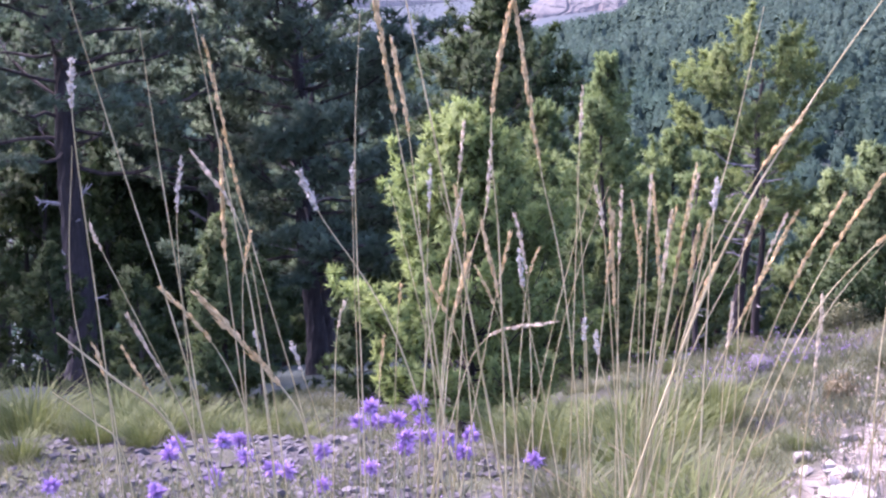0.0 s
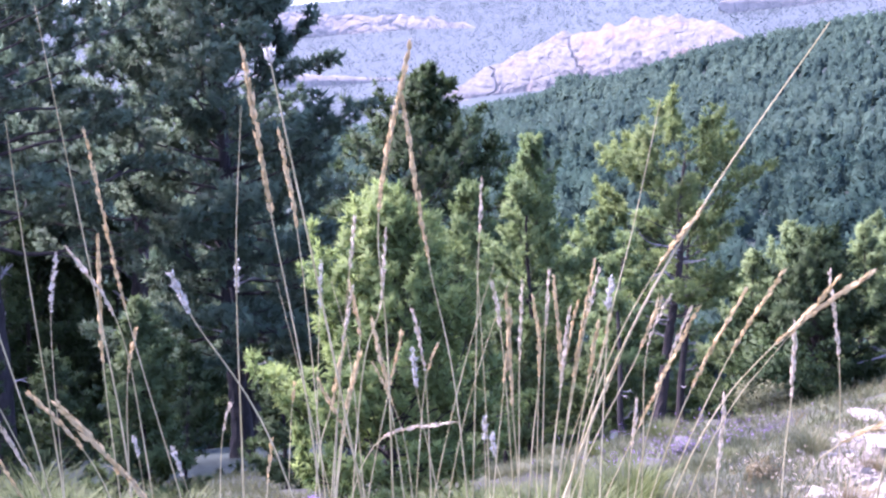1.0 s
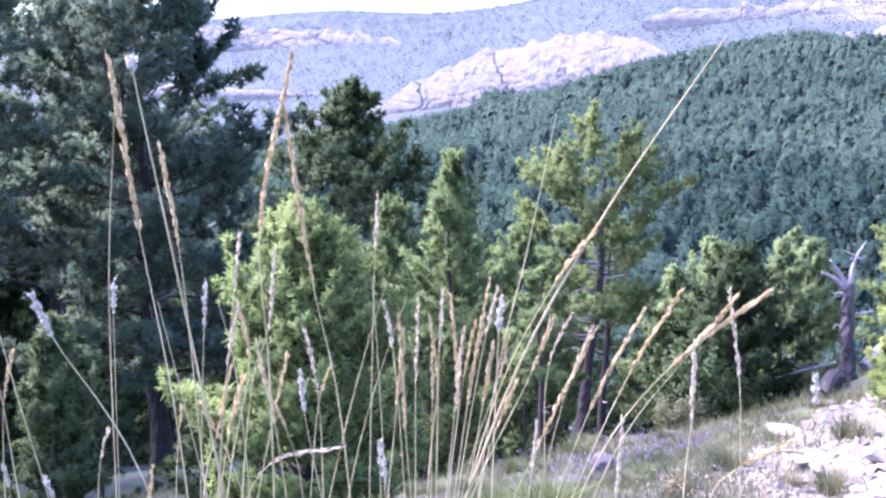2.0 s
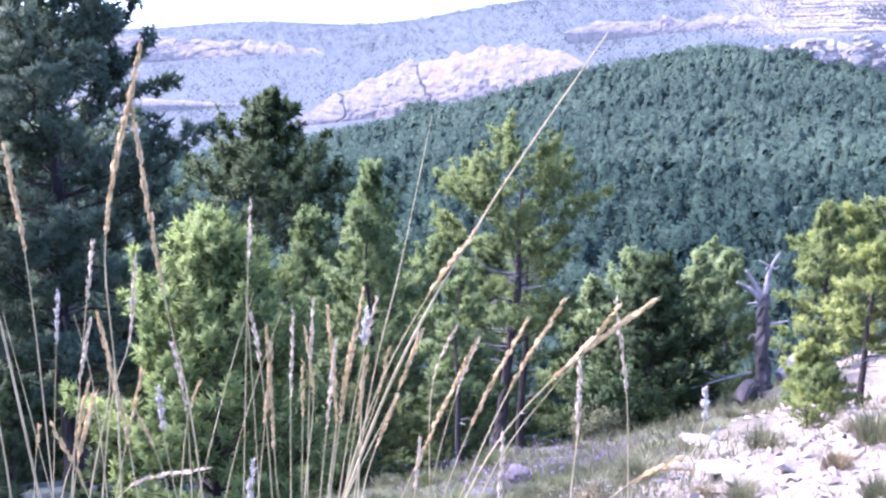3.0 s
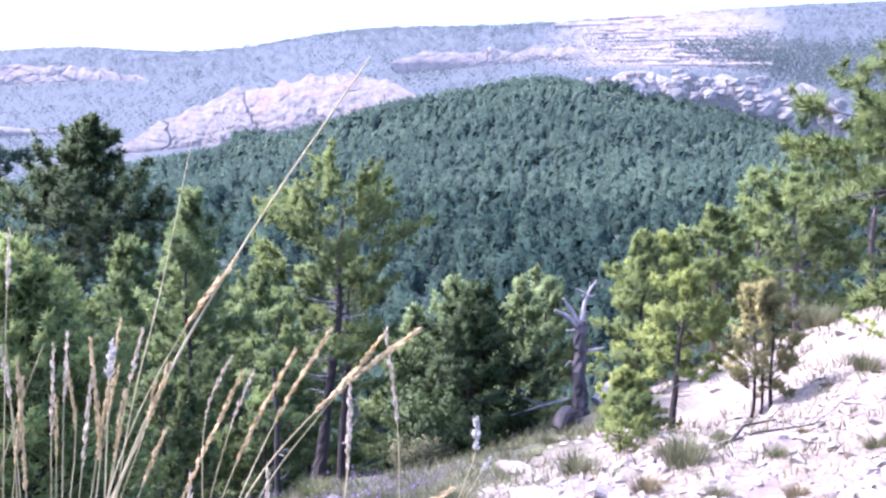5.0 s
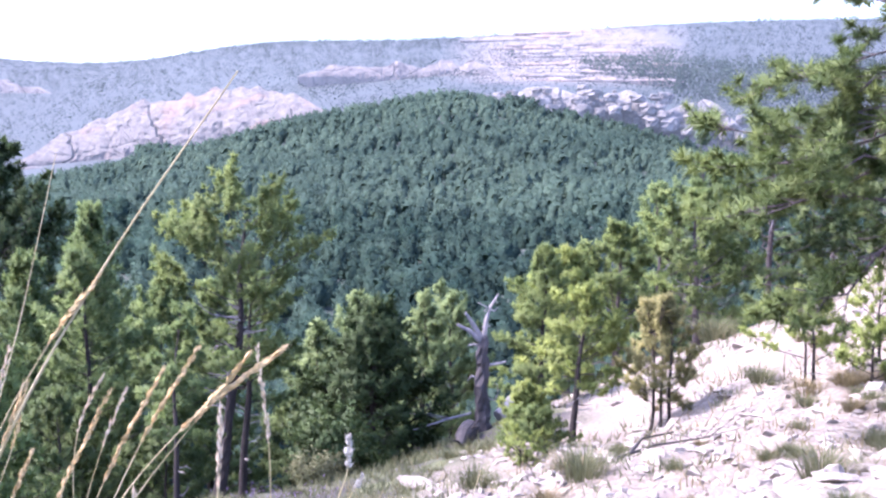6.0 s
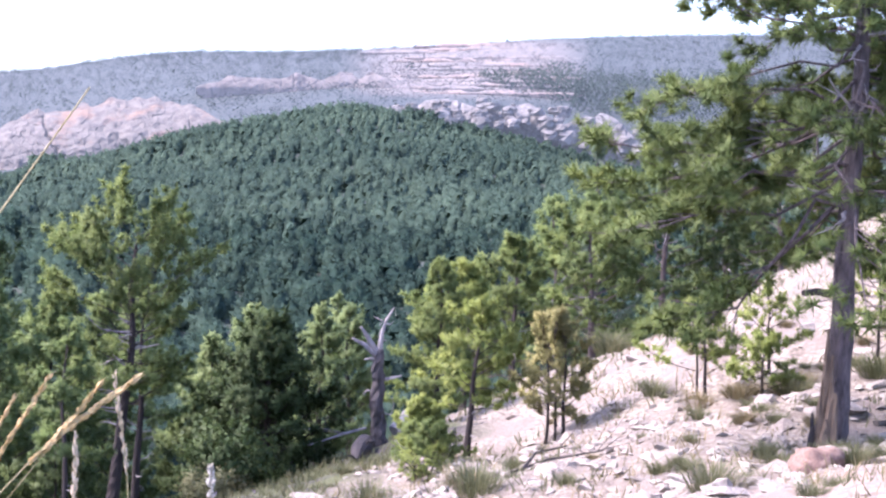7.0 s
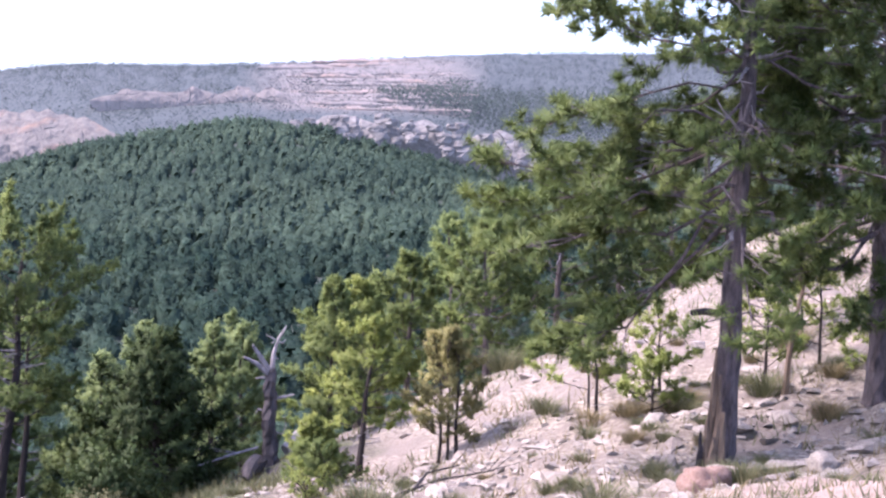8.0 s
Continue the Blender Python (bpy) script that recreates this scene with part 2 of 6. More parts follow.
def part(name, data, material, parent=None, label=""):
    """One mesh object; data: a mesh, or verts and triangles."""
    me = data if isinstance(data, bpy.types.Mesh) else mesh_np(name, *data)
    if not me.materials:
        me.materials.append(material)
    ob = new(name, me)
    if parent is not None:
        ob.parent = parent
    if label:
        tagged(ob, label)
    return ob


def joined(pieces):
    vs, fs, n = [], [], 0
    for v, f_ in pieces:
        vs.append(v)
        fs.append(np.asarray(f_) + n)
        n += len(v)
    return np.concatenate(vs), np.concatenate(fs)


def tube(points, radii, sides=6, cap=True):
    """A tapered tube along a line of points."""
    p = np.asarray(points, dtype=float)
    r = np.broadcast_to(np.asarray(radii, dtype=float), (len(p),))
    t = np.gradient(p, axis=0)
    t /= np.linalg.norm(t, axis=1)[:, None] + 1e-9
    ref = np.array([0.0, 0.0, 1.0]) if abs(t[:, 2]).mean() < 0.8 else np.array([1.0, 0.0, 0.0])
    u = np.cross(t, ref)
    u /= np.linalg.norm(u, axis=1)[:, None] + 1e-9
    w = np.cross(t, u)
    a = np.linspace(0, 2 * np.pi, sides, endpoint=False)
    v = p[:, None] + r[:, None, None] * (np.cos(a)[None, :, None] * u[:, None] + np.sin(a)[None, :, None] * w[:, None])
    v = v.reshape(-1, 3)
    i, j = np.meshgrid(np.arange(len(p) - 1), np.arange(sides), indexing="ij")
    a0, b0 = i * sides + j, i * sides + (j + 1) % sides
    c0, d0 = b0 + sides, a0 + sides
    f_ = np.concatenate([np.stack([a0, b0, c0], -1).reshape(-1, 3), np.stack([a0, c0, d0], -1).reshape(-1, 3)])
    if cap:
        n = len(v)
        v = np.concatenate([v, p[:1], p[-1:]])
        k = np.arange(sides)
        top = (len(p) - 1) * sides
        f_ = np.concatenate([f_, np.stack([(k + 1) % sides, k, np.full(sides, n)], -1),
                             np.stack([top + k, top + (k + 1) % sides, np.full(sides, n + 1)], -1)])
    return v, f_


def frames_along(dirs, rng):
    """Rotation matrices whose z axes are dirs, with a random turn about them."""
    d = dirs / (np.linalg.norm(dirs, axis=1)[:, None] + 1e-9)
    ref = np.where(np.abs(d[:, 2:3]) < 0.9, [[0.0, 0.0, 1.0]], [[1.0, 0.0, 0.0]])
    x = np.cross(ref, d)
    x /= np.linalg.norm(x, axis=1)[:, None]
    y = np.cross(d, x)
    a = rng.uniform(0, 2 * np.pi, len(d))[:, None]
    return np.stack([np.cos(a) * x + np.sin(a) * y, -np.sin(a) * x + np.cos(a) * y, d], axis=-1)


def scattered(template, places, rots, scales):
    """Copies of a small template, joined into one set of verts and triangles."""
    tv, tf = template
    scales = np.asarray(scales, dtype=float).reshape(len(places), -1)
    v = np.einsum("nij,nkj->nki", rots, tv[None] * scales[:, None, :]) + places[:, None]
    f_ = tf[None] + (np.arange(len(places)) * len(tv))[:, None, None]
    return v.reshape(-1, 3), f_.reshape(-1, tf.shape[1])


def tuft(rng, blades=24, puffy=False):
    """A shoot of needles like a bottle brush about +z, one unit long, or a rounder puff."""
    v, f_ = [], []
    width = (2.1 if puffy else 1.6) / (blades + 2)
    for k in range(blades):
        up = k / (blades - 1)
        el, az = np.radians(rng.uniform(28, 62) * (1 - 0.55 * up)), k * 2.4 + rng.uniform(-0.4, 0.4)
        at, ln = np.array([0, 0, -0.5 + 0.95 * up]), rng.uniform(0.42, 0.58)
        if puffy:
            el, at, ln = np.radians(rng.uniform(4, 112)), np.array([0, 0, rng.uniform(-0.3, 0.15)]), rng.uniform(0.46, 0.62)
        d = np.array([np.sin(el) * np.cos(az), np.sin(el) * np.sin(az), np.cos(el)])
        s = np.cross(d, rng.normal(size=3))
        s *= width / np.linalg.norm(s)
        n = len(v)
        v += [at - s * 0.8, at + s * 0.8, at + d * ln]
        f_.append((n, n + 1, n + 2))
    return np.array(v), np.array(f_)


def leaf_clump(rng, leaves=20):
    """A clump of small pointed leaves about the origin, one unit across."""
    v, f_ = [], []
    for k in range(leaves):
        c = rng.normal(size=3) * 0.33
        a, b = rng.normal(size=3), rng.normal(size=3)
        a /= np.linalg.norm(a)
        b = np.cross(a, b)
        b /= np.linalg.norm(b)
        n = len(v)
        v += [c - a * 0.15, c + b * 0.085, c + a * 0.15, c - b * 0.085]
        f_ += [(n, n + 1, n + 2), (n, n + 2, n + 3)]
    return np.array(v), np.array(f_)


# ------------------------------------------------------------------ the lie of the land (azimuth in degrees from ahead, radius in metres)
NEAR_AZ = [-30, -12, 0, 9, 16, 22, 28, 34, 40, 47]
NEAR_R = [0, 5, 8, 12, 16, 20, 26, 40]
NEAR_Z = [
    [0, 0, 0, 0, 0, 0, 0, 0, 0, 0],
    [-0.40, -0.40, -0.42, -0.42, -0.38, -0.30, -0.20, -0.02, 0.05, 0.15],
    [-0.85, -0.88, -0.90, -0.85, -0.74, -0.62, -0.50, -0.25, 0.0, 0.2],
    [-1.75, -1.85, -2.1, -1.65, -1.3, -1.05, -0.72, -0.42, -0.28, 0.05],
    [-2.7, -2.75, -2.8, -2.1, -1.7, -1.4, -1.15, -0.5, -0.1, 0.25],
    [-3.6, -3.7, -3.8, -3.5, -2.6, -1.8, -1.3, -0.25, 0.6, 1.0],
    [-4.9, -5.0, -5.0, -4.9, -4.0, -2.8, -1.2, -0.2, 1.8, 2.4],
    [-8.0, -8.0, -7.5, -7.3, -6.8, -6.2, -5.0, -4.0, -1.5, 0.5],
]
CREST_AZ = [-40, -10, -3, 1, 3, 6.2, 7.4, 10.4, 14.3, 16.9, 18.5, 20, 21, 22.5, 25, 27.5, 28.8, 31, 45]
CREST_EL = [-1.0, -1.05, -1.0, -0.6, -0.15, 0.3, 0.56, 1.35, 2.6, 3.2, 3.7, 3.95, 3.7, 3.1, 2.85, 2.15, 1.9, 1.2, 1.9]
SPUR_AZ = [-30, 0, 10, 17, 23, 27.5, 33, 45]
SPUR_EL = [-2.4, -1.6, -0.75, -0.65, -0.6, 0.0, 0.4, 1.0]
SKY_AZ = [-60, -2.6, -1.2, 2, 5.2, 8, 10.4, 12.9, 17.3, 21.7, 24.9, 27.3, 31.3, 60]
SKY_EL = [3.8, 4.2, 4.48, 4.7, 4.5, 4.85, 5.4, 5.72, 5.78, 6.1, 6.4, 6.6, 6.75, 6.8]
EYE = 1.5
CREST_R, PLATEAU_R = 520.0, 2100.0


def height_from_el(az_deg, el_az, el, r):
    return EYE + r * np.tan(np.radians(np.interp(az_deg, el_az, el)))


def raw_height(az, r):
    """Height of the smooth land at azimuth and radius (arrays of one shape)."""
    cols = [np.interp(az, NEAR_AZ, row, period=360) for row in NEAR_Z]
    crest = height_from_el(az, CREST_AZ, CREST_EL, CREST_R)
    rim = height_from_el(az, SKY_AZ, SKY_EL, PLATEAU_R)
    foot = -23 + 0 * az
    spur = height_from_el(az, SPUR_AZ, SPUR_EL, 325)
    knots = NEAR_R + [70, 150, 190, 325, 365, 420, CREST_R, 620, 800, 1300, 1700, PLATEAU_R, 4700]
    cols += [cols[-1] - 7, foot, foot + 1, spur, spur - 1.5, foot + (crest - foot) * 0.62, crest, crest - 6,
             crest + 0.06 * (rim - crest), crest + 0.45 * (rim - crest), crest + 0.74 * (rim - crest), rim, rim + 6]
    table = np.stack(cols)
    k = np.clip(np.searchsorted(knots, r, side="right") - 1, 0, len(knots) - 2)
    lo, hi = np.array(knots)[k], np.array(knots)[k + 1]
    s = (r - lo) / (hi - lo)
    pick = np.arange(table.shape[1])
    return table[k, pick] * (1 - s) + table[k + 1, pick] * s


AZ = np.concatenate([np.arange(-180, -26, 4.0), np.arange(-26, 56, 0.28), np.arange(56, 180, 4.0)])
RINGS = np.concatenate([[0.0], 0.4 * 1.0335 ** np.arange(285)])
RINGS = RINGS[RINGS < 4700]


def lattice_noise(x, y, cell, seed):
    """Smooth value noise on a square lattice, from -1 to 1."""
    gx, gy = x / cell, y / cell
    ix, iy = np.floor(gx).astype(np.int64), np.floor(gy).astype(np.int64)
    fx, fy = gx - ix, gy - iy
    fx, fy = fx * fx * (3 - 2 * fx), fy * fy * (3 - 2 * fy)

    def val(i, j):
        h = (i * 374761393 + j * 668265263 + seed * 974711) & 0x7FFFFFFF
        h = ((h ^ (h >> 13)) * 1274126177) & 0x7FFFFFFF
        return ((h ^ (h >> 16)) & 0xFFFF) / 32767.5 - 1
    return (val(ix, iy) * (1 - fx) + val(ix + 1, iy) * fx) * (1 - fy) + (val(ix, iy + 1) * (1 - fx) + val(ix + 1, iy + 1) * fx) * fy


def build_heights():
    n = len(AZ)
    z = np.stack([raw_height(AZ, np.full(n, r)) for r in RINGS])
    for _ in range(6):
        z[1:-1] = (z[:-2] + 2 * z[1:-1] + z[2:]) / 4
    for _ in range(30):
        z[:, 1:-1] = (z[:, :-2] + 2 * z[:, 1:-1] + z[:, 2:]) / 4
    a = np.radians(AZ)[None]
    x, y = RINGS[:, None] * np.sin(a), RINGS[:, None] * np.cos(a)
    r = np.hypot(x, y)
    near = np.clip((60 - r) / 40, 0, 1) * np.clip(r / 1.5, 0, 1)
    rough = 0.11 * lattice_noise(x, y, 1.9, 1) + 0.05 * lattice_noise(x, y, 0.6, 2) + 0.028 * lattice_noise(x, y, 0.22, 3)
    warp = 0.45 * lattice_noise(x, y, 1.6, 5) + 0.35 * lattice_noise(x, y, 0.5, 7) + np.clip(r / 20, 0, 1) * lattice_noise(x, y, 4.0, 13)
    edge = np.where(y > 5.85, np.interp(y, [5.85, 7.9, 8.8, 9.6, 10.3, 40.3], [1.3, 1.8, 2.4, 2.9, 3.4, 18.8]), 1.35 - 0.12 * np.abs(y - 5.85))
    stony = np.clip((x - edge + warp * np.where(y < 10, 0.5, 1.0)) / 0.5, 0, 1) * (r < 60) * np.clip((y + 18) / 8, 0, 1)
    sandy = np.clip(1.15 - np.hypot((x - 7.7) / 2.4, (y - 6.7) / 1.6) + 0.25 * lattice_noise(x, y, 0.9, 16), 0, 0.25) * 4
    ledge = stony * (-0.11 + 0.11 * np.abs(lattice_noise(x, y, 0.9, 8)) + 0.06 * np.abs(lattice_noise(x, y, 0.33, 9)) + 0.03 * np.abs(lattice_noise(x, y, 0.14, 10)))
    far = np.clip((r - 150) / 200, 0, 1)
    swell = far * (4.0 * lattice_noise(x, y, 90, 4) + 2.0 * lattice_noise(x, y, 35, 6)) * np.clip((CREST_R + 500 - r) / 600, 0.15, 1)
    bare = np.clip((lattice_noise(x, y, 1.1, 15) + 0.35) * 3, 0, 1) * (np.degrees(a) < 9) * (np.degrees(a) > -40)
    front = np.clip(1 - np.abs(r - 7.5) / 3.0, 0, 1) * bare
    deg = np.degrees(a) + 0 * r
    el = np.degrees(np.arctan2(z - EYE, r + 1e-3))
    beds = np.clip((deg - 19) / 2, 0, 1) * np.clip((29 - deg) / 2, 0, 1) * np.clip((el - 4.0) / 0.3, 0, 1) * np.clip((6.5 - el) / 0.3, 0, 1) * (r > 640)
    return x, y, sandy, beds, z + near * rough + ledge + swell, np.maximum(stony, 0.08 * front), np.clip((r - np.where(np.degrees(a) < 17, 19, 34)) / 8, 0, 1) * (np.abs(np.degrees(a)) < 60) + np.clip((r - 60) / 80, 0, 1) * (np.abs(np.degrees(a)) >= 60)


GX, GY, SANDY, BEDS, GZ, STONY, WOODED = build_heights()


def ground_at(x, y):
    """The land's height, from the same grid as its mesh (arrays or single numbers)."""
    x, y = np.atleast_1d(np.asarray(x, float)), np.atleast_1d(np.asarray(y, float))
    r, a = np.hypot(x, y), np.degrees(np.arctan2(x, y))
    i = np.clip(np.searchsorted(RINGS, r, side="right") - 1, 0, len(RINGS) - 2)
    j = np.clip(np.searchsorted(AZ, a, side="right") - 1, 0, len(AZ) - 2)
    s = np.clip((r - RINGS[i]) / (RINGS[i + 1] - RINGS[i]), 0, 1)
    t = np.clip((a - AZ[j]) / (AZ[j + 1] - AZ[j]), 0, 1)
    z = (GZ[i, j] * (1 - t) + GZ[i, j + 1] * t) * (1 - s) + (GZ[i + 1, j] * (1 - t) + GZ[i + 1, j + 1] * t) * s
    return z if len(z) > 1 else float(z[0])


def stony_at(x, y):
    r, a = np.hypot(x, y), np.degrees(np.arctan2(x, y))
    i = np.clip(np.searchsorted(RINGS, r) - 1, 0, len(RINGS) - 2)
    j = np.clip(np.searchsorted(AZ, a) - 1, 0, len(AZ) - 2)
    return STONY[i, j]


def polar(az, r):
    return r * np.sin(np.radians(az)), r * np.cos(np.radians(az))


def build_ground():
    nr, na = GZ.shape
    v = np.stack([GX, GY, GZ], -1).reshape(-1, 3)
    i, j = np.meshgrid(np.arange(nr - 1), np.arange(na), indexing="ij")
    j2 = (j + 1) % na
    a, b, c, d = i * na + j, i * na + j2, (i + 1) * na + j2, (i + 1) * na + j
    f_ = np.concatenate([np.stack([a, b, c], -1).reshape(-1, 3), np.stack([a, c, d], -1).reshape(-1, 3)])
    mid = np.hypot(v[f_[:, 1], 0], v[f_[:, 1], 1])
    me = mesh_np("ground", v, f_[:, ::-1] if np.cross(v[f_[5, 1]] - v[f_[5, 0]], v[f_[5, 2]] - v[f_[5, 0]])[2] < 0 else f_, True)
    for key, values in (("stony", STONY), ("wooded", WOODED), ("sandy", SANDY), ("bare", BEDS)):
        me.attributes.new(key, "FLOAT", "POINT").data.foreach_set("value", values.astype(np.float32).ravel())
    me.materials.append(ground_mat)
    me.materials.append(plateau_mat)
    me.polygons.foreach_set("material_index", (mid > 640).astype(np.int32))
    return tagged(new("ground", me), "stony limestone hillside falling to a wooded valley and far plateau", "ground", kind="structure")


ground = build_ground()


# ------------------------------------------------------------------ far cliffs of the plateau
def cliff(name, label, az0, az1, r, low, high, seed, material, lean=0.35, cracks=1.0, nu=150, nv=26, back=40.0, gap=0.0, crack_w=12.0, rough=1.0, deep=0.9, slits=1.0):
    """A rock face on the far slope: azimuths, radius (None: where the slope has the foot's height), elevation angles of foot and rim."""
    mid_az = (az0 + az1) / 2
    if r is None:
        reach = np.arange(640.0, 2080.0, 10.0)
        gx, gy = polar(np.full(len(reach), mid_az), reach)
        el = np.degrees(np.arctan2(ground_at(gx, gy) - EYE, reach))
        r = float(reach[min(int(np.searchsorted(np.maximum.accumulate(el), low[len(low) // 2])), len(reach) - 1)]) - 25
    u = np.linspace(0, 1, nu)
    az = az0 + (az1 - az0) * u
    lo = EYE + r * np.tan(np.radians(np.interp(u, np.linspace(0, 1, len(low)), low)))
    hi = EYE + r * np.tan(np.radians(np.interp(u, np.linspace(0, 1, len(high)), high)))
    arc = np.radians(az) * r
    hi = lo + (hi - lo) * (1 + 0.10 * lattice_noise(arc, 0 * arc, 14.0, seed) + 0.07 * lattice_noise(arc, 0 * arc, 4.5, seed + 1))
    fade = np.clip(np.minimum(u, 1 - u) * 7 + 0.25 * lattice_noise(arc, 0 * arc, 20.0, seed + 11), 0.02, 1) ** 0.6
    gaps = np.clip(0.85 + deep * lattice_noise(arc, 0 * arc, gap, seed + 12), 0.12, 1) if gap else 1.0
    hi = lo + (hi - lo) * fade * gaps
    t = np.concatenate([[-3.0, -1.2], np.linspace(-0.3, 1, nv)])[:, None]
    z = lo + (hi - lo) * t
    uu, tall = np.broadcast_to(arc, z.shape), (hi - lo)
    slant = uu + z * 0.5
    push = 3.2 * lattice_noise(slant, z * 0.3, 26.0, seed + 2) + 1.2 * lattice_noise(slant, z * 0.6, 7.0, seed + 3)
    push += 0.55 * np.floor(2.5 * lattice_noise(slant * 0.9, z * 0.9, 9.0, seed + 14)) + 0.3 * np.floor(3.0 * lattice_noise(slant, z * 1.3, 4.0, seed + 15))
    crack = np.abs(lattice_noise(uu + 0.35 * z + 5.0 * lattice_noise(uu * 0.4, z, 8.0, seed + 16) + 1.6 * lattice_noise(uu, z, 2.6, seed + 17), z * 0.12, crack_w, seed + 4))
    push -= cracks * 4.5 * np.clip(0.14 - crack, 0, 1) / 0.14 * np.clip(0.5 + lattice_noise(uu, z, 26.0, seed + 8), 0, 1)
    step = z / (7.0 + 3.0 * lattice_noise(uu, 0 * uu, 60.0, seed + 9)) + 1.3 * lattice_noise(uu, z * 0.6, 22.0, seed + 5)
    push -= slits * 1.6 * (step - np.floor(step)) ** 2 * np.clip(0.4 + lattice_noise(uu, z, 18.0, seed + 6), 0, 1)
    slit = np.abs(lattice_noise(uu * 0.35 - z, z * 0.5 + uu * 0.2, 7.0, seed + 13))
    push -= slits * 1.6 * np.clip(0.15 - slit, 0, 1) / 0.15
    push += 0.6 * lattice_noise(uu, z, 2.0, seed + 10)
    push = push * np.clip(rough * tall / 24.0, 0.12, 1.6)
    push = np.maximum(push, -5.0)
    rad = r + lean * tall * np.clip(t, 0, 1) ** 1.6 * 1.6 - push
    x, y = rad * np.sin(np.radians(az)), rad * np.cos(np.radians(az))
    rows = [np.stack([x, y, z], -1)]
    top = rows[0][-1]
    for k in (0.3, 0.65, 1.0):
        away = np.stack([np.sin(np.radians(az)), np.cos(np.radians(az)), 0 * az], -1)
        rim = top + away * back * k
        rim[:, 2] += 0.02 * back * k + 0.8 * lattice_noise(arc, 0 * arc + k * 9, 6.0, seed + 7) - 6 * (k == 1.0)
        rows.append(rim[None])
    v = np.concatenate(rows)
    n = v.shape[0]
    i, j = np.meshgrid(np.arange(n - 1), np.arange(nu - 1), indexing="ij")
    a, b, c, d = i * nu + j, i * nu + j + 1, (i + 1) * nu + j + 1, (i + 1) * nu + j
    f_ = np.concatenate([np.stack([a, b, c], -1).reshape(-1, 3), np.stack([a, c, d], -1).reshape(-1, 3)])
    me = mesh_np(name, v.reshape(-1, 3), f_, False)
    me.materials.append(material)
    return tagged(new(name, me), label, "cliff", kind="structure")


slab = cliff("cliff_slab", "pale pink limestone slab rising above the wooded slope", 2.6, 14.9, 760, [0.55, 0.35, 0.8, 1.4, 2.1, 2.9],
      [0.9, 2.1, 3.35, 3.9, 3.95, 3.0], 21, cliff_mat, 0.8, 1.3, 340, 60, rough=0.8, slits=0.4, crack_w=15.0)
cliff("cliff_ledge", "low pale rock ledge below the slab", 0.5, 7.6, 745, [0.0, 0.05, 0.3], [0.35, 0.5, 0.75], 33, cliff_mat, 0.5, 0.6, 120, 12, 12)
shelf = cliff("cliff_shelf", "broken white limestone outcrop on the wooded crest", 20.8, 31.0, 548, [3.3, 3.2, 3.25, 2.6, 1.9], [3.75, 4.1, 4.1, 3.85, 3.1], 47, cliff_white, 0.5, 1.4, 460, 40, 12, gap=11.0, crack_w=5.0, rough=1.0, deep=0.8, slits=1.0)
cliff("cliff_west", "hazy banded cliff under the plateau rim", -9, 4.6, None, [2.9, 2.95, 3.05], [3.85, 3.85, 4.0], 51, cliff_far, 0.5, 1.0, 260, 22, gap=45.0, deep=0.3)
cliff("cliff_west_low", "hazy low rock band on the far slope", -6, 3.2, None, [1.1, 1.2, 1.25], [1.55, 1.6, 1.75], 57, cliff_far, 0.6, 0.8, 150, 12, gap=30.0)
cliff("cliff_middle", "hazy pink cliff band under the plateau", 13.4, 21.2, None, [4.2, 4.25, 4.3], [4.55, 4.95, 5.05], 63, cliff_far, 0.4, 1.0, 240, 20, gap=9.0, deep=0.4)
terr = np.random.default_rng(19)
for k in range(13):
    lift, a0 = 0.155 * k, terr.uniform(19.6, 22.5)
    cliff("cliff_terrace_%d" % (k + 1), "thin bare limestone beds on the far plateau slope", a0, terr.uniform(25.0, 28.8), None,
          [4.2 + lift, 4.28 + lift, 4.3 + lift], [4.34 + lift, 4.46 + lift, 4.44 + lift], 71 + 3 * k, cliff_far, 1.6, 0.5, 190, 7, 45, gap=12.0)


def boulder_shape(rng, rows=5, ring=8):
    """A rounded, faceted block about one unit across."""
    v = [(0, 0, -0.5)]
    for i in range(1, rows):
        h = -np.cos(np.pi * i / rows)
        for j in range(ring):
            a = 2 * np.pi * (j + 0.5 * (i % 2)) / ring
            r = (1 - h * h) ** 0.16 * rng.uniform(0.72, 1.1) * 0.5
            v.append((r * np.cos(a), r * np.sin(a), h * 0.5 * rng.uniform(0.88, 1.05)))
    v.append((0, 0, 0.48))
    f_ = [(0, 1 + (j + 1) % ring, 1 + j) for j in range(ring)]
    for i in range(rows - 2):
        for j in range(ring):
            p, q = 1 + i * ring + j, 1 + i * ring + (j + 1) % ring
            f_ += [(p, q, q + ring), (p, q + ring, p + ring)]
    top = len(v) - 1
    f_ += [(top - ring + j, top - ring + (j + 1) % ring, top) for j in range(ring)]
    return np.array(v, dtype=float), np.array(f_)


